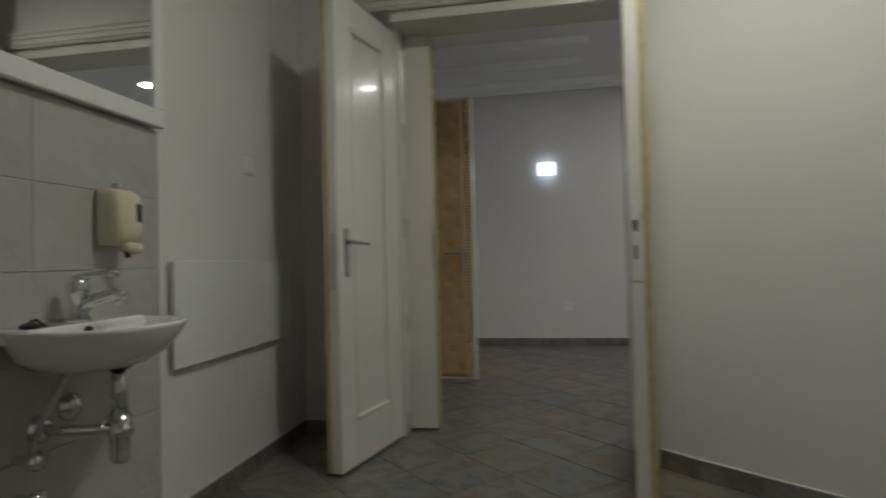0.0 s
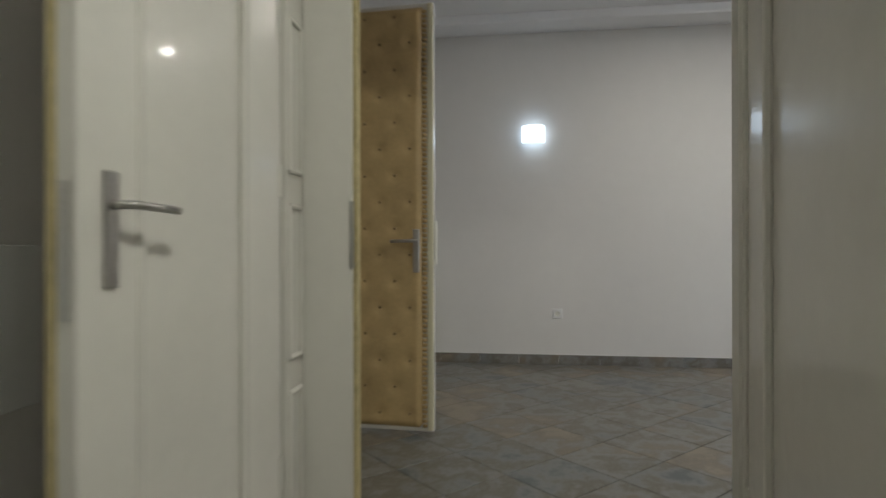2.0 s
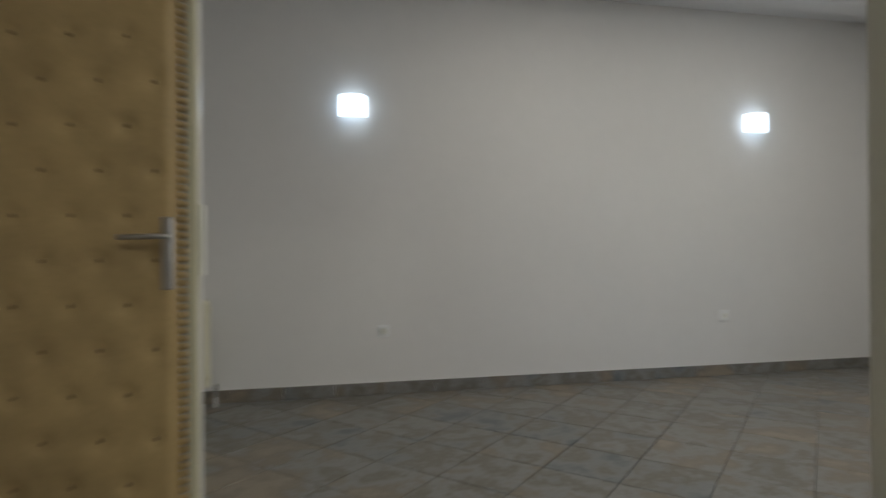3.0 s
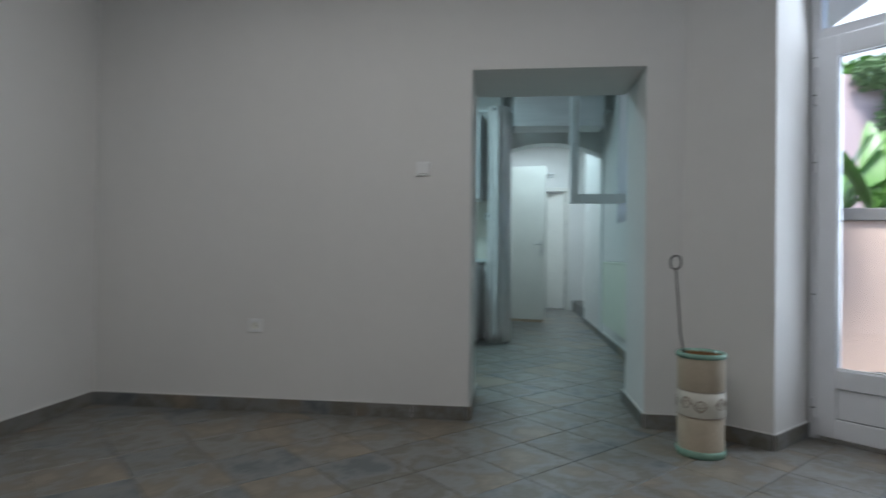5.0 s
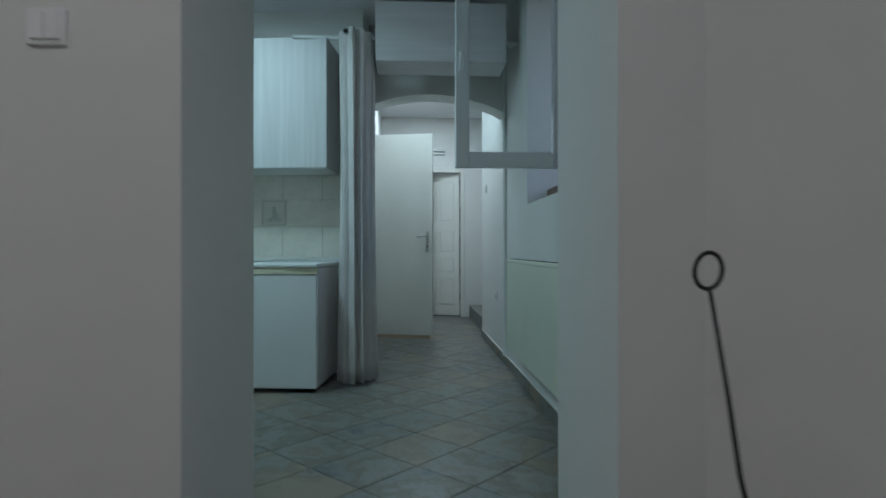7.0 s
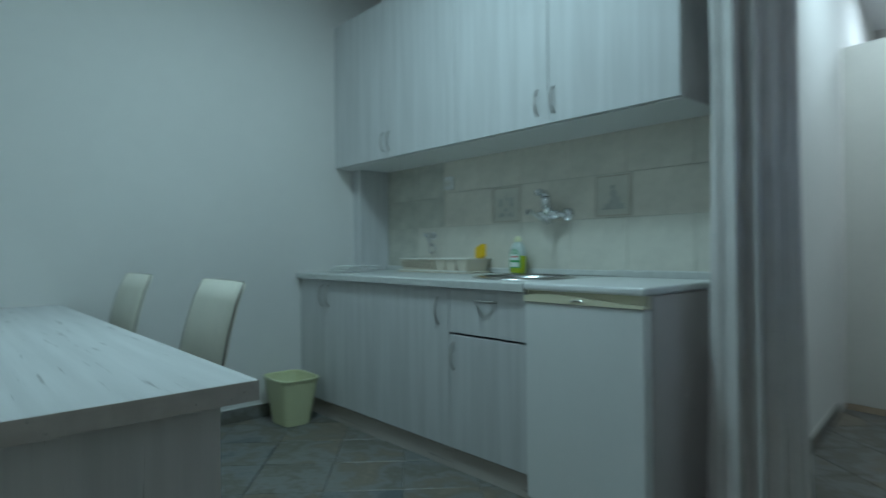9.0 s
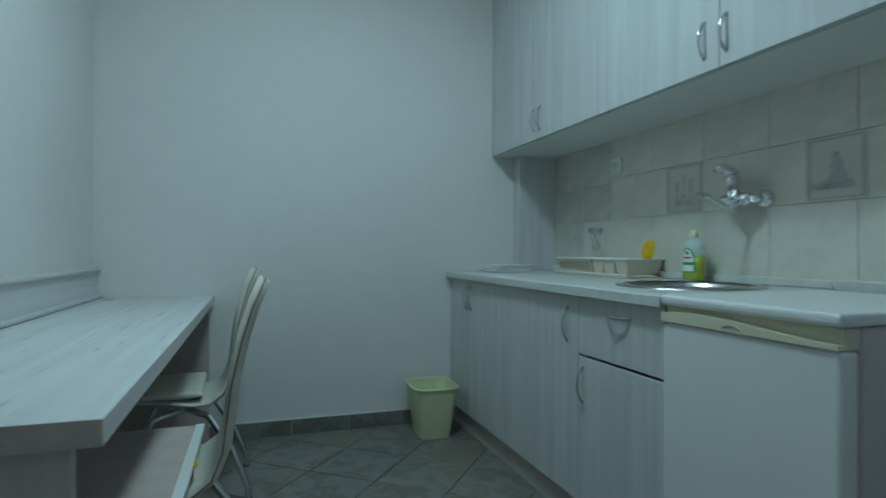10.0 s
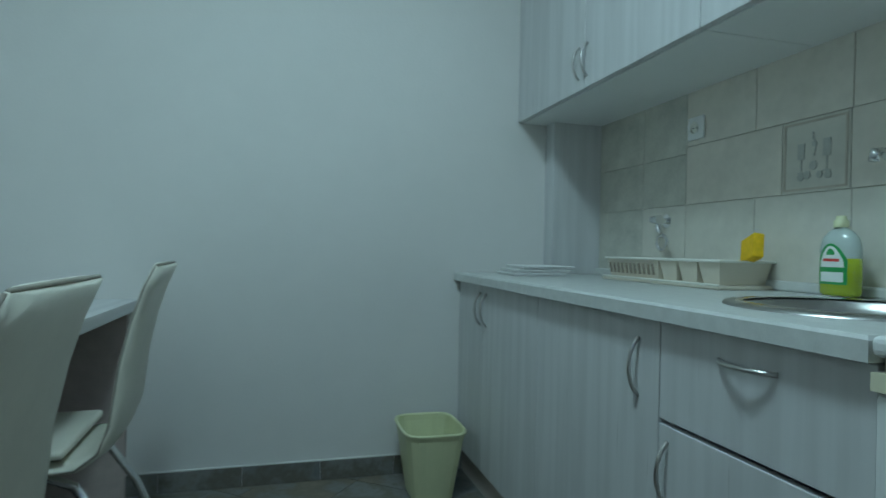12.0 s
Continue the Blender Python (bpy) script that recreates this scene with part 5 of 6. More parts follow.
def chair():
    ob = thing("dining_chair", kit(1.08, 1.56, 0), "cream leatherette chair with a high curved back at the table", "chair", "chairs at the table")
    prof = [(-0.26, 0.405), (-0.21, 0.418), (-0.06, 0.408), (0.03, 0.395), (0.09, 0.398), (0.14, 0.435), (0.165, 0.50), (0.175, 0.58), (0.184, 0.66), (0.208, 0.77), (0.235, 0.858), (0.262, 0.919)]
    bm = bmesh.new()
    fr, bk = [], []
    n = len(prof)
    for i, (y, z) in enumerate(prof):
        a = prof[max(0, i - 1)]
        b = prof[min(n - 1, i + 1)]
        t = Vector((0, b[0] - a[0], b[1] - a[1])).normalized()
        nn = Vector((0, -t.z, t.y))
        w = 0.205 - 0.006 * max(0, i - 6)
        for lst, off in ((fr, 0.016), (bk, -0.016)):
            row = []
            for k in range(9):
                s = -1 + 2 * k / 8
                edge = 1 - abs(s) ** 6 * 0.7
                row.append(bm.verts.new((s * w, y + nn.y * off * edge, z + nn.z * off * edge)))
            lst.append(row)
    for i in range(n - 1):
        for k in range(8):
            bm.faces.new((fr[i][k], fr[i][k + 1], fr[i + 1][k + 1], fr[i + 1][k]))
            bm.faces.new((bk[i][k + 1], bk[i][k], bk[i + 1][k], bk[i + 1][k + 1]))
        bm.faces.new((fr[i + 1][0], bk[i + 1][0], bk[i][0], fr[i][0]))
        bm.faces.new((fr[i][8], bk[i][8], bk[i + 1][8], fr[i + 1][8]))
    for k in range(8):
        bm.faces.new((fr[0][k + 1], fr[0][k], bk[0][k], bk[0][k + 1]))
        bm.faces.new((fr[-1][k], fr[-1][k + 1], bk[-1][k + 1], bk[-1][k]))
    bmesh.ops.recalc_face_normals(bm, faces=bm.faces[:])
    part("backrest", bm, LEATHER, ob, "cream leatherette shell of seat and back", smooth=True)
    for s in (-1, 1):
        part("piping", tube([(s * (0.205 - 0.006 * max(0, i - 6)), y - 0.004, z) for i, (y, z) in enumerate(prof)], 0.0032, 6), PIPING, ob, "dark seam piping", smooth=True)
    part("piping", tube([(-0.172, 0.260, 0.921), (0, 0.264, 0.923), (0.172, 0.260, 0.921)], 0.004, 6), PIPING, ob, smooth=True)
    part("seat", box(-0.2, -0.26, 0.424, 0.2, 0.06, 0.450, 0.012, 3), LEATHER, ob, "cream leatherette seat cushion")
    for s in (-1, 1):
        part("leg", tube([(s * 0.15, 0.0, 0.375), (s * 0.17, 0.08, 0.345), (s * 0.18, 0.16, 0.22), (s * 0.19, 0.225, 0.06), (s * 0.19, 0.235, 0.0)], 0.0125), CHROME, ob, "bowed steel leg", smooth=True)
        part("leg", tube([(s * 0.15, -0.02, 0.375), (s * 0.17, -0.12, 0.345), (s * 0.18, -0.18, 0.22), (s * 0.19, -0.225, 0.06), (s * 0.19, -0.235, 0.0)], 0.0125), CHROME, ob, "bowed steel leg", smooth=True)
    part("crossbar", box(-0.16, -0.03, 0.368, 0.16, 0.02, 0.392), STEEL, ob)
    return ob


ch = chair()
copy_thing(ch, kit(0.18, 1.535, 0, 2))
pk = thing("flat_package", kit(0.98, 1.265, 0.4505), "flat white board lying on the chair seat", "board")
part("board", box(-0.1, 0.0, 0.0, 0.46, 0.36, 0.012), PINK_BOARD, pk)
part("white_edge", box(-0.1, 0.3605, -0.0, 0.46, 0.385, 0.016), ENAMEL, pk, "white board edge")
cl = thing("cleaning_cloth", kit(1.20, 1.615, 0.4505), "crumpled yellow cloth lying on the chair seat", "cloth")
cb_ = bmesh.new()
bmesh.ops.create_icosphere(cb_, subdivisions=3, radius=0.038)
for v in cb_.verts:
    v.co += v.normal * 0.018 * noise.noise(v.co * 30)
    v.co.z = max(0.0, v.co.z * 0.2 + 0.004)
part("cloth", cb_, SPONGE, cl, smooth=True)


# ---------------------------------------------------------------- curtain, cupboard, corridor
def curtain():
    ob = thing("curtain", pose(0, 0, 0), "pale grey curtain bunched beside the fridge, hanging from a rod", "curtain")
    path = [Vector((2.345, 2.95)), Vector((2.41, 2.82)), Vector((2.53, 2.90)), Vector((2.57, 3.02)), Vector((2.56, 3.20))]
    nu, nz = 150, 20
    bm = bmesh.new()
    cols = []
    for i in range(nu + 1):
        u = i / nu * (len(path) - 1)
        k = min(int(u), len(path) - 2)
        p = path[k].lerp(path[k + 1], u - k)
        t = (path[k + 1] - path[k]).normalized()
        nrm = Vector((t.y, -t.x))
        col = []
        for j in range(nz + 1):
            z = 0.02 + (2.56 - 0.02) * j / nz
            f = 0.028 * math.sin(i / nu * math.tau * 7.5 + 0.3 * math.sin(z * 1.7)) + 0.008 * math.sin(i / nu * math.tau * 17 + z)
            f *= 0.75 + 0.45 * (1 - j / nz)
            q = p + nrm * f
            squeeze = 1 - 0.10 * math.sin(math.pi * j / nz)
            c = Vector((2.45, 2.97))
            q = c + (q - c) * squeeze
            col.append(bm.verts.new((q.x, q.y, z)))
        cols.append(col)
    for i in range(nu):
        for j in range(nz):
            bm.faces.new((cols[i][j], cols[i + 1][j], cols[i + 1][j + 1], cols[i][j + 1]))
    c = part("cloth", bm, CURTAIN, ob, smooth=True)
    md = c.modifiers.new("thick", 'SOLIDIFY')
    md.thickness = 0.002
    ring_ = [(2.40 + 0.022 * math.cos(a), 2.765, 2.505 + 0.022 * math.sin(a)) for a in [k * math.tau / 20 for k in range(20)]]
    part("eyelet", tube(ring_, 0.007, 8, True), CHROME, ob, "chrome eyelet", smooth=True)
    part("eyelet_hole", cyl((2.40, 2.768, 2.505), (2.40, 2.774, 2.505), 0.018), DARK, ob)


curtain()
rodc = thing("curtain_rod", pose(0, 0, 0), "white curtain rod across the kitchen entrance", "curtain rod")
part("rod", cyl((2.0, 2.93, 2.52), (2.599, 2.952, 2.52), 0.013), ENAMEL, rodc)
part("rod", cyl((3.551, 2.986, 2.52), (3.659, 2.99, 2.52), 0.013), ENAMEL, rodc)
part("bracket", tube([(3.655, 3.0, 2.52), (3.60, 3.0, 2.50), (3.56, 2.99, 2.52)], 0.012), ENAMEL, rodc)


def box_cupboard():
    ob = thing("high_cupboard", pose(2.60, 2.86, 2.335), "white washed cupboard hung under the corridor ceiling", "cupboard")
    part("body", box(0.0, 0.02, 0.0, 0.95, 0.34, 0.43), FRONT_X, ob)
    part("door", box(0.0, 0.0, 0.0, 0.95, 0.019, 0.43, 0.0015), FRONT_X, ob, "white washed flap door")
    for x in (0.02, 0.89):
        part("hanger", box(x, 0.25, 0.43, x + 0.04, 0.29, HK - 2.335 - 0.001), STEEL, ob)


box_cupboard()


def window_sash():
    wn_ = thing("window", pose(0, 0, 0), "small white window with its sash swung open into the corridor", "window")
    for a in ((3.98, WY0, WZ0, 4.03, WY0 + 0.05, WZ1), (3.98, WY1 - 0.035, WZ0, 4.03, WY1, WZ1), (3.98, WY0 + 0.05, WZ0, 4.03, WY1 - 0.035, WZ0 + 0.05), (3.98, WY0 + 0.05, WZ1 - 0.05, 4.03, WY1 - 0.035, WZ1)):
        part("frame_bar", box(*a, 0.004), PVC, wn_)
    part("sill", box(3.80, WY0 + 0.001, WZ0 + 0.001, 3.978, WY1 - 0.001, WZ0 + 0.10, 0.004), WOOD_BROWN, wn_, "brown painted outer sill")
    x0, x1, z0, z1, y = 3.09, 3.68, 1.414, 2.56, 1.77
    bars = ((x0, y, z0, x0 + 0.075, y + 0.05, z1), (x1 - 0.06, y, z0, x1, y + 0.05, z1), (x0 + 0.075, y, z0, x1 - 0.06, y + 0.05, z0 + 0.085), (x0 + 0.075, y, z1 - 0.085, x1 - 0.06, y + 0.05, z1))
    for a in bars:
        part("sash_bar", box(*a, 0.006, 2), PVC, wn_)
    g = part("pane", box(x0 + 0.075, y + 0.02, z0 + 0.085, x1 - 0.06, y + 0.026, z1 - 0.085), PANE, wn_)
    g.visible_shadow = False
    part("window_handle", box(x0 + 0.02, y - 0.02, 1.93, x0 + 0.045, y - 0.001, 2.03, 0.004), PVC, wn_)
    part("hinge_arm", tube([(x1 - 0.02, y + 0.03, 1.5), (3.75, WY0 + 0.03, 1.5), (3.87, WY0 + 0.02, 1.5)], 0.008), PVC, wn_)


window_sash()
radiator("panel_radiator", pose(3.66, 2.90, 0, 0, 0, -90), 1.62, 0.25, 0.905, False, RADIATOR, "pale cream panel radiator under the small window")


def corridor_door():
    hinge, free = Vector((2.46, 5.06, 0)), Vector((3.09, 4.92, 0))
    d = free - hinge
    m = Matrix.Translation(hinge) @ Matrix.Rotation(math.atan2(d.y, d.x), 4, 'Z')
    ob = thing("corridor_door", m, "plain white flush door standing open across the corridor", "door")
    w = d.length
    part("leaf", box(0, 0, 0.05, w, 0.04, 2.23, 0.003), GLOSS_WHITE, ob)
    h = part("door_handle", box(w - 0.07, -0.008, 0.95, w - 0.04, 0.0, 1.17, 0.003), STEEL, ob, "steel handle plate with lever")
    part("lever", tube([(w - 0.055, -0.006, 1.12), (w - 0.055, -0.045, 1.12), (w - 0.07, -0.05, 1.12), (w - 0.16, -0.05, 1.115)], 0.008), STEEL, h, smooth=True)
    part("keyhole", box(w - 0.06, -0.0095, 1.0, w - 0.05, -0.0082, 1.02), DARK, h)
    part("bottom_strip", box(0.0, -0.002, 0.012, w * 0.95, 0.04, 0.05), BEIGE_STRIP, ob, "beige bottom strip")
    part("latch", box(w, 0.01, 0.98, w + 0.003, 0.03, 1.18), STEEL, ob)


corridor_door()


def far_door():
    ob = thing("panel_door", pose(3.12, 7.02, 0), "white moulded panel door ajar at the end of the corridor", "door")
    for a in ((0.0, -0.02, 0, 0.06, 0.12, 2.16), (0.46, -0.02, 0, 0.52, 0.12, 2.16), (0.06, -0.02, 2.09, 0.46, 0.12, 2.16)):
        part("frame_bar", box(*a, 0.004), GLOSS_WHITE, ob)
    leaf = part("leaf", box(0.0, 0.0, 0.02, 0.62, 0.04, 2.08, 0.003), GLOSS_WHITE, ob)
    leaf.matrix_local = pose(0.455, 0.06, 0, 0, 0, 160)
    for i, (z0, z1) in enumerate(((0.18, 0.55), (0.65, 0.85), (0.95, 1.25), (1.4, 1.95))):
        for x0, x1 in ((0.08, 0.28), (0.34, 0.54)):
            part("raised_panel", box(x0, 0.040, z0, x1, 0.048, z1, 0.004), GLOSS_WHITE, leaf)
    for z in (0.25, 0.62, 1.05, 1.5, 1.9):
        part("hinge", box(0.448, -0.024, z, 0.46, -0.0205, z + 0.08), DARK, ob)


far_door()
rail_ = thing("wall_conduit", pose(0, 0, 0), "white pipe run along the end wall of the corridor", "pipe")
part("conduit", cyl((2.45, 6.99, 2.44), (3.35, 6.99, 2.40), 0.018), ENAMEL, rail_)
part("conduit", cyl((2.45, 6.99, 2.38), (3.35, 6.99, 2.35), 0.012), ENAMEL, rail_)
pp = thing("riser_pipe", pose(3.645, 3.52, 0), "thin white riser pipe on the corridor wall", "pipe")
part("pipe", cyl((0, 0, 0.08), (0, 0, HK - 0.001), 0.014), ENAMEL, pp)
part("pipe", cyl((0.0, 0.05, 0.08), (0, 0.05, HK - 0.001), 0.009), ENAMEL, pp)
switch(pose(3.66, 4.78, 1.62, 0, 0, -90))
socket(pose(3.66, 4.05, 0.54, 0, 0, -90))
st = thing("steps", pose(3.70, 5.35, 0), "two grey tiled steps beside the corridor", "steps")
part("step", box(0.0, 0.0, 0.0, 1.25, 1.6, 0.18, 0.003), BASE, st)
part("step", box(0.30, 0.0, 0.181, 1.25, 1.6, 0.36, 0.003), BASE, st)
part("step", box(0.60, 0.0, 0.361, 1.25, 1.6, 0.54, 0.003), BASE, st)
cable = thing("power_cable", KM, "black plug and cable hanging by the fridge", "cable")
part("cord", tube([(2.045, 3.49, 1.385), (2.05, 3.46, 1.33), (2.047, 3.46, 1.0), (2.05, 3.45, 0.6), (2.07, 3.42, 0.35), (2.06, 3.46, 0.02)], 0.005, 8), BLACK, cable, smooth=True)
part("plug", cyl((2.03, 3.49, 1.40), (2.03, 3.53, 1.40), 0.022, 0.018), BLACK, cable)


# ---------------------------------------------------------------- lamps
def ceiling_spot(x, y, z, glow_mat, r=0.055, name="ceiling_spot", label="round recessed ceiling spot, lit", group="ceiling spots"):
    ob = thing(name, pose(x, y, z), label, "ceiling light", group)
    part("rim", lathe([(r + 0.015, -0.001), (r + 0.015, -0.008), (r, -0.010), (r, -0.004)], 28), WHITE_PLASTIC, ob, smooth=True)
    part("disc", lathe([(0.0, -0.005), (r, -0.005)], 28), glow_mat, ob)


for x, y in ((1.35, -1.4), (2.5, -1.4), (1.35, -3.0), (2.5, -3.0)):
    ceiling_spot(x, y, H, SPOT_GLOW)
# disc for the added, unseen fill; the one after it is the actual lamp
ceiling_spot(3.0, 4.3, HK, CORRIDOR_GLOW, 0.13, "ceiling_lamp", "round corridor ceiling lamp, lit; the one nearer the arch is added", "corridor lamps")
ceiling_spot(3.05, 5.9, HK, CORRIDOR_GLOW, 0.13, "ceiling_lamp", "round corridor ceiling lamp, lit; the one nearer the arch is added", "corridor lamps")
kp = thing("ceiling_panel", pose(1.4, 1.95, HK), "square kitchen ceiling lamp, lit", "ceiling light")
part("frame", box(-0.2, -0.2, -0.03, 0.2, 0.2, -0.001, 0.006), WHITE_PLASTIC, kp)
part("diffuser", box(-0.18, -0.18, -0.034, 0.18, 0.18, -0.0305), KITCHEN_GLOW, kp)
lp = thing("lobby_lamp", pose(4.83, -3.85, H), "round lobby ceiling lamp, lit", "ceiling light")
part("base", cyl((0, 0, -0.02), (0, 0, -0.001), 0.13, n=32), WHITE_PLASTIC, lp)
part("dome", lathe([(0.0, -0.075), (0.06, -0.068), (0.10, -0.048), (0.12, -0.02)], 32), SPOT_GLOW, lp, smooth=True)

# ---------------------------------------------------------------- outside
solid("ground", box(-300, -300, -0.5, 300, 300, -0.22), CONCRETE, "grey concrete yard and ground", "ground")
solid("pavement", prism([dd(-1.0, 0.07), dd(3.0, 0.07), (12, 0.5), (12, 9), (4.05, 9), (4.05, 0.6), (4.3, 0.4)], -0.25, -0.02), CONCRETE, "grey concrete yard by the door", "pavement")
gw = thing("garden_wall", pose(4.05, 2.0, -0.02), "salmon plastered garden wall with a concrete coping", "garden wall")
part("wall", box(0.0, 0.0, 0.0, 6.0, 0.25, 1.31), SALMON, gw)
part("coping", box(-0.0, -0.04, 1.311, 6.0, 0.30, 1.42, 0.008), COPING, gw, "weathered concrete coping")
part("drain_pipe", cyl((2.54, -0.05, 0.30), (2.54, 0.01, 0.30), 0.028), CONCRETE, gw)
rmp = thing("yard_ramp", pose(6.36, 1.2, -0.021), "sloping grey concrete ramp along the garden wall", "ramp")
rb_ = bmesh.new()
rp = [[rb_.verts.new((x, y, z)) for x, z in ((0.0, 0.0), (0.5, 0.22), (1.6, 0.75), (3.6, 0.95), (3.6, 0.0))] for y in (0.52, 0.798)]
rb_.faces.new(rp[0])
rb_.faces.new(rp[1][::-1])
for k in range(5):
    rb_.faces.new((rp[0][k], rp[1][k], rp[1][(k + 1) % 5], rp[0][(k + 1) % 5]))
bmesh.ops.recalc_face_normals(rb_, faces=rb_.faces[:])
part("slope", rb_, COPING, rmp)
solid("earth_bed", box(4.05, 2.25, -0.3, 14, 16, 1.15), CONCRETE, "raised earth and stone terrace behind the wall", "terrace")
us = thing("upper_stairs", pose(0, 0, 0), "old concrete garden stairs climbing past an ivy wall", "stairs")
for i in range(7):
    part("step", box(6.55 + 0.26 * i, 2.75 + 0.31 * i, 1.15, 8.95, 2.75 + 0.31 * (i + 1), 1.45 + 0.155 * i, 0.006), CONCRETE, us)
pw = thing("ivy_wall", pose(0, 0, 0), "old pink retaining wall overgrown with ivy", "wall")
part("wall", prism([(6.9, 4.95), (9.9, 5.1), (9.9, 5.5), (6.9, 5.35)], 1.1, 3.45), PINK, pw)
sb = bmesh.new()
sl = [[sb.verts.new((x, y, z)) for x, z in ((7.9, 1.16), (8.2, 2.0), (9.7, 2.75), (9.7, 1.16))] for y in (4.86, 4.94)]
sb.faces.new(sl[0])
sb.faces.new(sl[1][::-1])
for k in range(4):
    sb.faces.new((sl[0][k], sl[1][k], sl[1][(k + 1) % 4], sl[0][(k + 1) % 4]))
bmesh.ops.recalc_face_normals(sb, faces=sb.faces[:])
part("stringer", sb, EARTH, pw, "brown sloping stair stringer")


def rail():
    ob = thing("stair_railing", pose(0, 0, 0), "curved wrought iron stair railing with scrolls", "railing")
    low = [(7.50, 2.50, 2.14), (7.36, 2.52, 2.185), (7.22, 2.55, 2.19), (7.08, 2.58, 2.19), (7.01, 2.62, 2.195)]
    bend = [(6.985, 2.67, 2.205), (7.0, 2.74, 2.225), (7.06, 2.84, 2.27)]
    high = [(7.25, 3.0, 2.37), (7.55, 3.18, 2.51), (7.9, 3.32, 2.66), (8.3, 3.42, 2.80), (8.62, 3.46, 2.90)]
    part("handrail", tube([(8.6, 2.40, 1.72), (8.0, 2.44, 1.92)] + low + bend + high, 0.03, 12), RAIL_PAINT, ob, "worn grey handrail", smooth=True)
    part("newel", cyl((7.40, 2.52, 1.15), (7.40, 2.52, 2.17), 0.035, n=12), IRON, ob, "iron newel post")
    run = [Vector(p) for p in [(7.9, 2.45, 1.96)] + low[:] + bend + high[:4]]

    def scroll(p, q, z, r0):
        side = (q - p).normalized()
        pts = []
        for k in range(18):
            u = k / 17
            a = u * 2.8 * math.pi
            r = r0 * (1 - 0.78 * u)
            o = p + side * (r * math.cos(a + math.pi) + r0)
            pts.append((o.x, o.y, z + r * 1.25 * math.sin(a + math.pi)))
        part("scroll", tube(pts, 0.008, 6), IRON, ob)
    for i in range(len(run) - 1):
        p, q = run[i], run[i + 1]
        n = max(1, round((q - p).length / 0.13))
        for k in range(n):
            c = p.lerp(q, k / n)
            foot = 1.15 if i < 9 else 1.15 + 0.155 * max(0, (c.y - 2.75) / 0.31)
            part("baluster", cyl((c.x, c.y, foot), (c.x, c.y, c.z - 0.02), 0.010, n=8), IRON, ob)
            for j in range(4):
                z = foot + 0.16 + (c.z - foot - 0.2) * j / 3.6
                scroll(c, q + Vector((0.001, 0, 0)), z, 0.045)


rail()


def leaf_mass(name, label, category, spots, count, size, mat, spread, seed):
    """Many small bent leaves scattered round a set of centres."""
    rnd = random.Random(seed)
    bm = bmesh.new()
    for _ in range(count):
        c, r = rnd.choice(spots)
        p = Vector((rnd.gauss(0, 1), rnd.gauss(0, 1), rnd.gauss(0, 1))).normalized() * (rnd.random() ** 0.45)
        p = Vector(c) + Vector((p.x * r[0], p.y * r[1], p.z * r[2]))
        s = size * (0.6 + 0.8 * rnd.random())
        m = Matrix.Translation(p) @ Euler((rnd.uniform(-1.2, 0.6), rnd.uniform(-0.8, 0.8), rnd.uniform(0, 6.3))).to_matrix().to_4x4()
        q = [m @ Vector(v) for v in ((0, -s, 0), (s * 0.7, -s * 0.2, s * 0.15), (0, s, -s * 0.2), (-s * 0.7, -s * 0.2, s * 0.15))]
        v = [bm.verts.new(x) for x in q]
        bm.faces.new((v[0], v[1], v[2]))
        bm.faces.new((v[0], v[2], v[3]))
    me = mesh_of(name, bm, mat)
    ob = new(name, me)
    return tagged(ob, label, category, kind="stuff")


ivy_spots = [((7.35 + 0.28 * i, 4.85 + 0.1 * (i % 3), 3.40 + 0.10 * math.sin(i * 1.7)), (0.28, 0.28, 0.22)) for i in range(9)]
ivy_spots += [((7.95, 4.82, 2.95), (0.30, 0.14, 0.45)), ((8.25, 4.80, 2.65), (0.22, 0.12, 0.45)), ((7.6, 4.82, 2.7), (0.25, 0.14, 0.6)), ((8.45, 4.8, 2.95), (0.18, 0.10, 0.35)),
              ((8.85, 4.85, 3.1), (0.2, 0.12, 0.35)), ((9.15, 4.85, 3.0), (0.22, 0.12, 0.45)), ((9.4, 4.85, 3.2), (0.2, 0.15, 0.4))]
leaf_mass("ivy", "thick green ivy hanging over the old wall", "ivy", ivy_spots, 15000, 0.036, LEAF, 1, 3)
leaf_mass("shrub", "bright green shrubs on the upper terrace", "shrub", [((8.9, 7.6, 4.25), (0.55, 0.4, 0.30)), ((9.7, 7.8, 4.3), (0.5, 0.4, 0.35)), ((10.6, 7.4, 4.1), (0.6, 0.5, 0.55)), ((11.2, 7.6, 3.9), (0.7, 0.5, 0.6)), ((11.6, 8.4, 4.3), (0.4, 0.4, 0.4))], 6500, 0.06, LEAF_LIGHT, 1, 5)
leaf_mass("ground_cover", "low bright plants spilling over the wall coping", "plants", [((6.25 + 0.16 * i, 2.42 + 0.03 * (i % 2), 1.44), (0.11, 0.09, 0.05)) for i in range(6)] + [((6.05, 2.5, 1.5), (0.12, 0.12, 0.2))], 260, 0.042, LEAF_LIGHT, 1, 9)


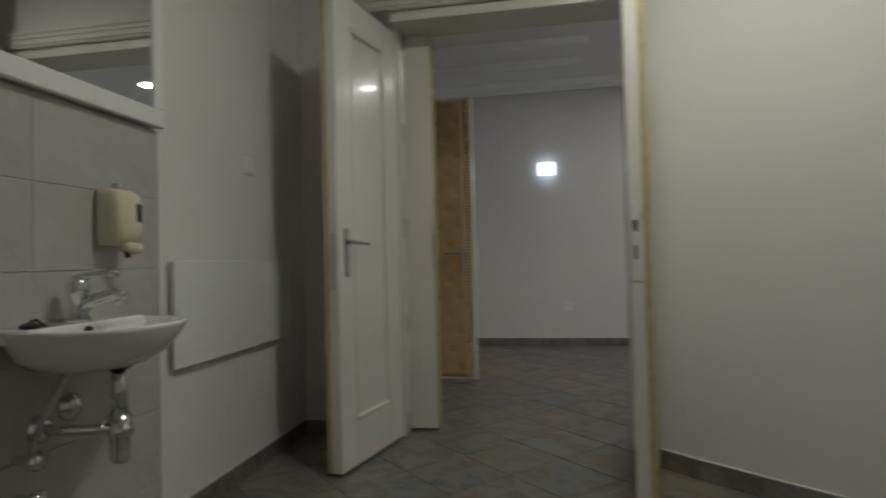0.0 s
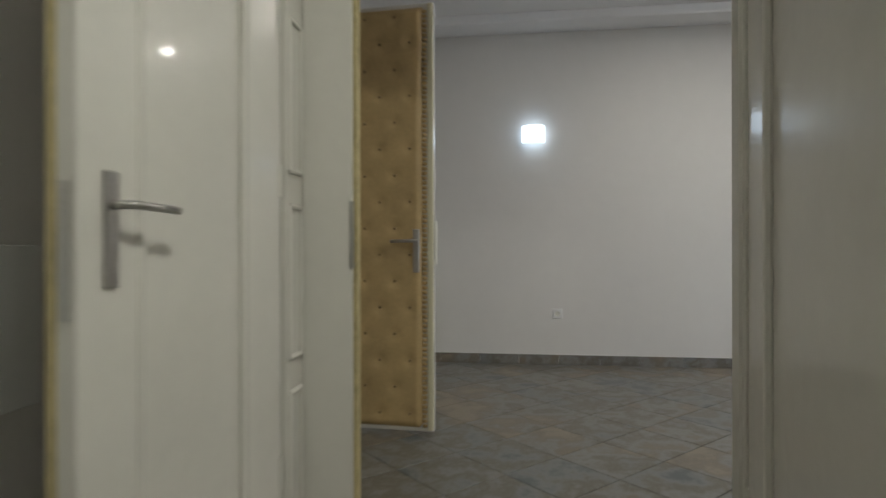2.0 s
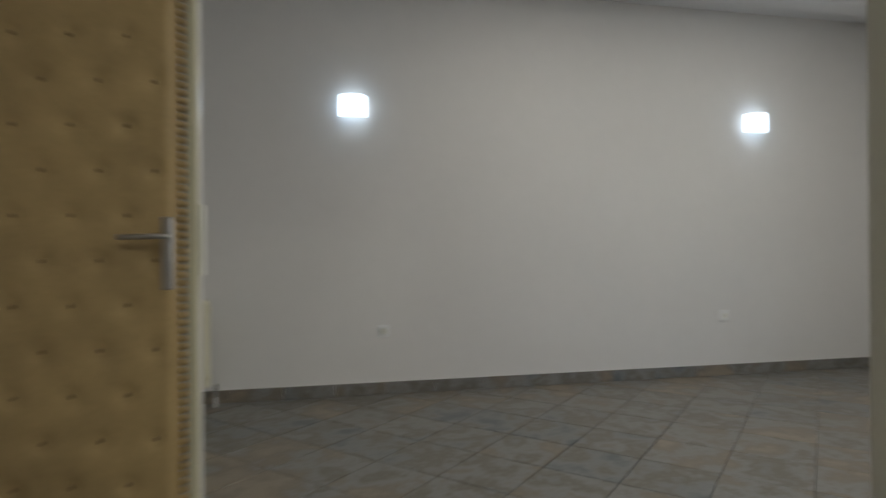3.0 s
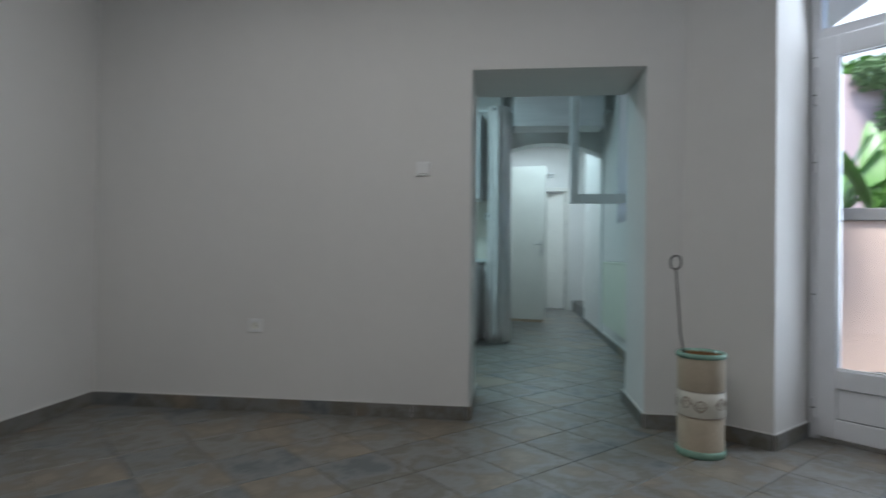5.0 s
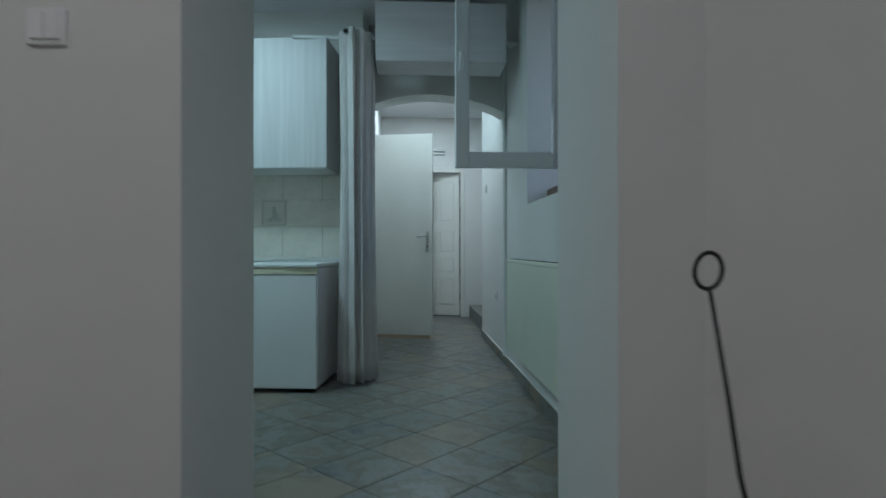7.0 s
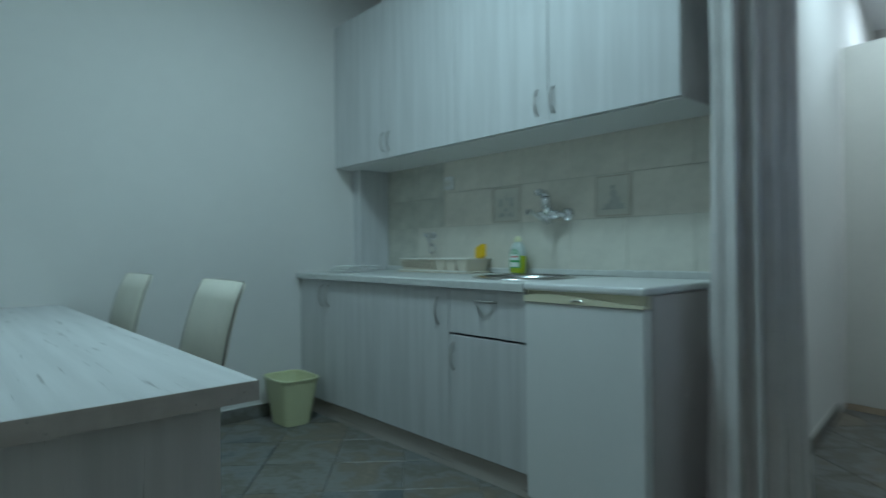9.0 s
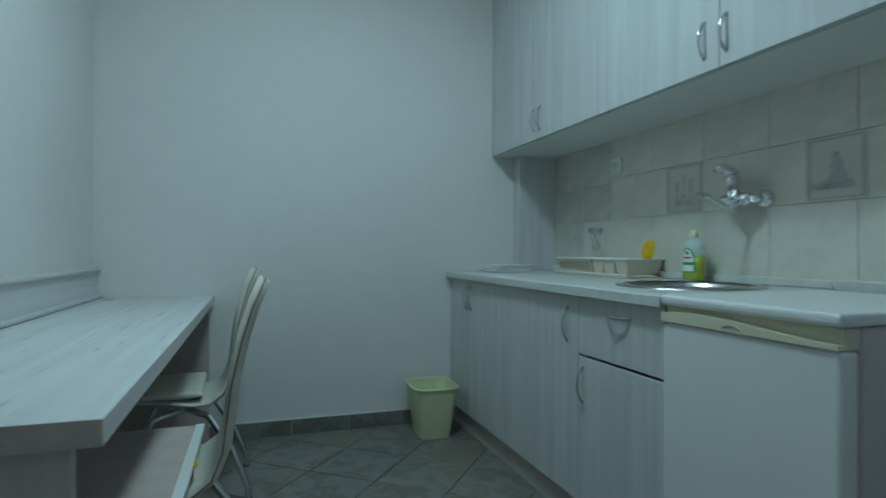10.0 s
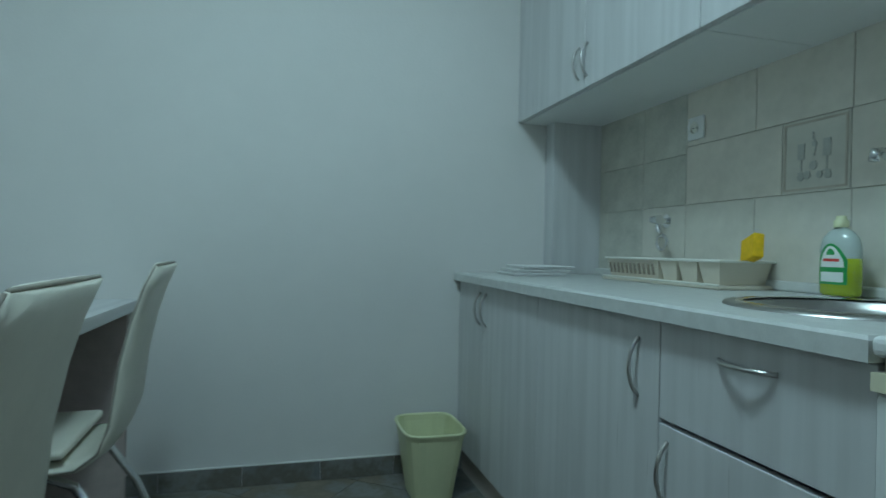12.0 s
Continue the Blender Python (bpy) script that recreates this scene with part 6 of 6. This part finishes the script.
def big_leaf_plant(x, y, seed):
    rnd = random.Random(seed)
    ob = thing("broad_leaf_plant", pose(x, y, 1.15), "garden plant with broad bright green leaves", "plant", "broad leaf plants")
    for i in range(9):
        a = rnd.uniform(0, math.tau)
        L, w = rnd.uniform(0.5, 0.85), rnd.uniform(0.075, 0.11)
        tilt = rnd.uniform(0.08, 0.75)
        bm = bmesh.new()
        rows = []
        n = 8
        for k in range(n + 1):
            u = k / n
            out = math.sin(tilt) * L * u + 0.25 * L * u * u
            up = 0.15 + rnd.uniform(0, 0.01) + math.cos(tilt) * L * u * 1.3 - 0.35 * L * u * u * tilt
            ww = w * math.sin(math.pi * min(1, 0.06 + 0.94 * u)) ** 0.7
            rows.append([bm.verts.new((out * math.cos(a) - s * ww * math.sin(a), out * math.sin(a) + s * ww * math.cos(a), up + abs(s) * ww * 0.3)) for s in (-1, 0, 1)])
        for k in range(n):
            for s in range(2):
                bm.faces.new((rows[k][s], rows[k][s + 1], rows[k + 1][s + 1], rows[k + 1][s]))
        part("leaf", bm, LEAF_LIGHT, ob, smooth=True)
        part("stem", cyl((0, 0, 0), (0.03 * math.cos(a), 0.03 * math.sin(a), 0.2), 0.012, 0.008, 8), LEAF_LIGHT, ob)


big_leaf_plant(5.98, 2.50, 1)
big_leaf_plant(5.80, 2.75, 2)
nh = thing("neighbour_house", pose(0, 0, 0), "pink plastered neighbour house with a brick edge", "house")
part("wall", box(8.94, 4.0, 1.1, 11.5, 4.12, 8.0), PALE_PINK, nh)
part("brick_edge", box(8.80, 3.98, 1.1, 8.939, 4.14, 8.0), BRICK_RED, nh, "orange brick edge")
ph = thing("pale_house", pose(0, 0, 0), "pale house behind the garden with windows", "house")
part("wall", box(10, 18, -0.22, 30, 24, 14), PALE_HOUSE, ph)
part("roof", box(9.6, 17.6, 14, 30.4, 24.4, 14.4), BRICK_RED, ph)
for i in range(5):
    for j in range(4):
        w_ = part("window", box(12.4 + 3 * i, 17.93, 3 + 2.8 * j, 13.5 + 3 * i, 18.0, 4.6 + 2.8 * j), PVC, ph)
        part("pane", box(12.48 + 3 * i, 17.92, 3.08 + 2.8 * j, 13.42 + 3 * i, 17.93, 4.52 + 2.8 * j), FAR_PANE, w_)
cw = thing("court_wall", pose(0, 0, 0), "pink plaster wall across the narrow court", "wall")
part("wall", box(4.06, 4.4, 1.15, 5.7, 4.6, 4.6), PINK, cw)

# ---------------------------------------------------------------- floor tiles, laid last
S = 0.333
rooms = ((-0.1, -5.62, 3.63, 0.0), (3.63, -5.52, 7.2, -2.2), (2.2, 0.0, 5.0, 7.1), (-0.55, 1.0, 2.2, 3.7), (3.5, -2.8, 5.3, 0.0))
me_tile = mesh_of("floor_tile", box(-S / 2 + 0.002, -S / 2 + 0.002, -0.009, S / 2 - 0.002, S / 2 - 0.002, 0.0, 0.002), TILE)
rest = bmesh.new()
near = 0
for i in range(-40, 41):
    for j in range(-40, 41):
        u, v = i * S, j * S
        x, y = (u - v) * 0.70711 + 0.05, (u + v) * 0.70711 + 0.12
        if not any(a - 0.2 < x < c + 0.2 and b - 0.2 < y < d + 0.2 for a, b, c, d in rooms):
            continue
        if near < 300 and 0.2 < x < 3.9 and -5.3 < y < 4.6 and not (x < 2.2 and -0.2 < y < 1.1):
            q = new("tile", me_tile)
            q.parent = floor
            q.matrix_local = pose(x, y, 0, 0, 0, 45)
            near += 1
        else:
            m = pose(x, y, -0.0045, 0, 0, 45) @ Matrix.Diagonal((S - 0.004, S - 0.004, 0.009, 1))
            vs = [rest.verts.new(m @ Vector(c)) for c in ((-.5, -.5, .5), (.5, -.5, .5), (.5, .5, .5), (-.5, .5, .5), (-.5, -.5, -.5), (.5, -.5, -.5), (.5, .5, -.5), (-.5, .5, -.5))]
            rest.faces.new(vs[:4])
            for k in range(4):
                rest.faces.new((vs[k], vs[4 + k], vs[4 + (k + 1) % 4], vs[(k + 1) % 4]))
t_rest = part("tiles", rest, TILE, floor)
tagged(t_rest, kind="stuff")
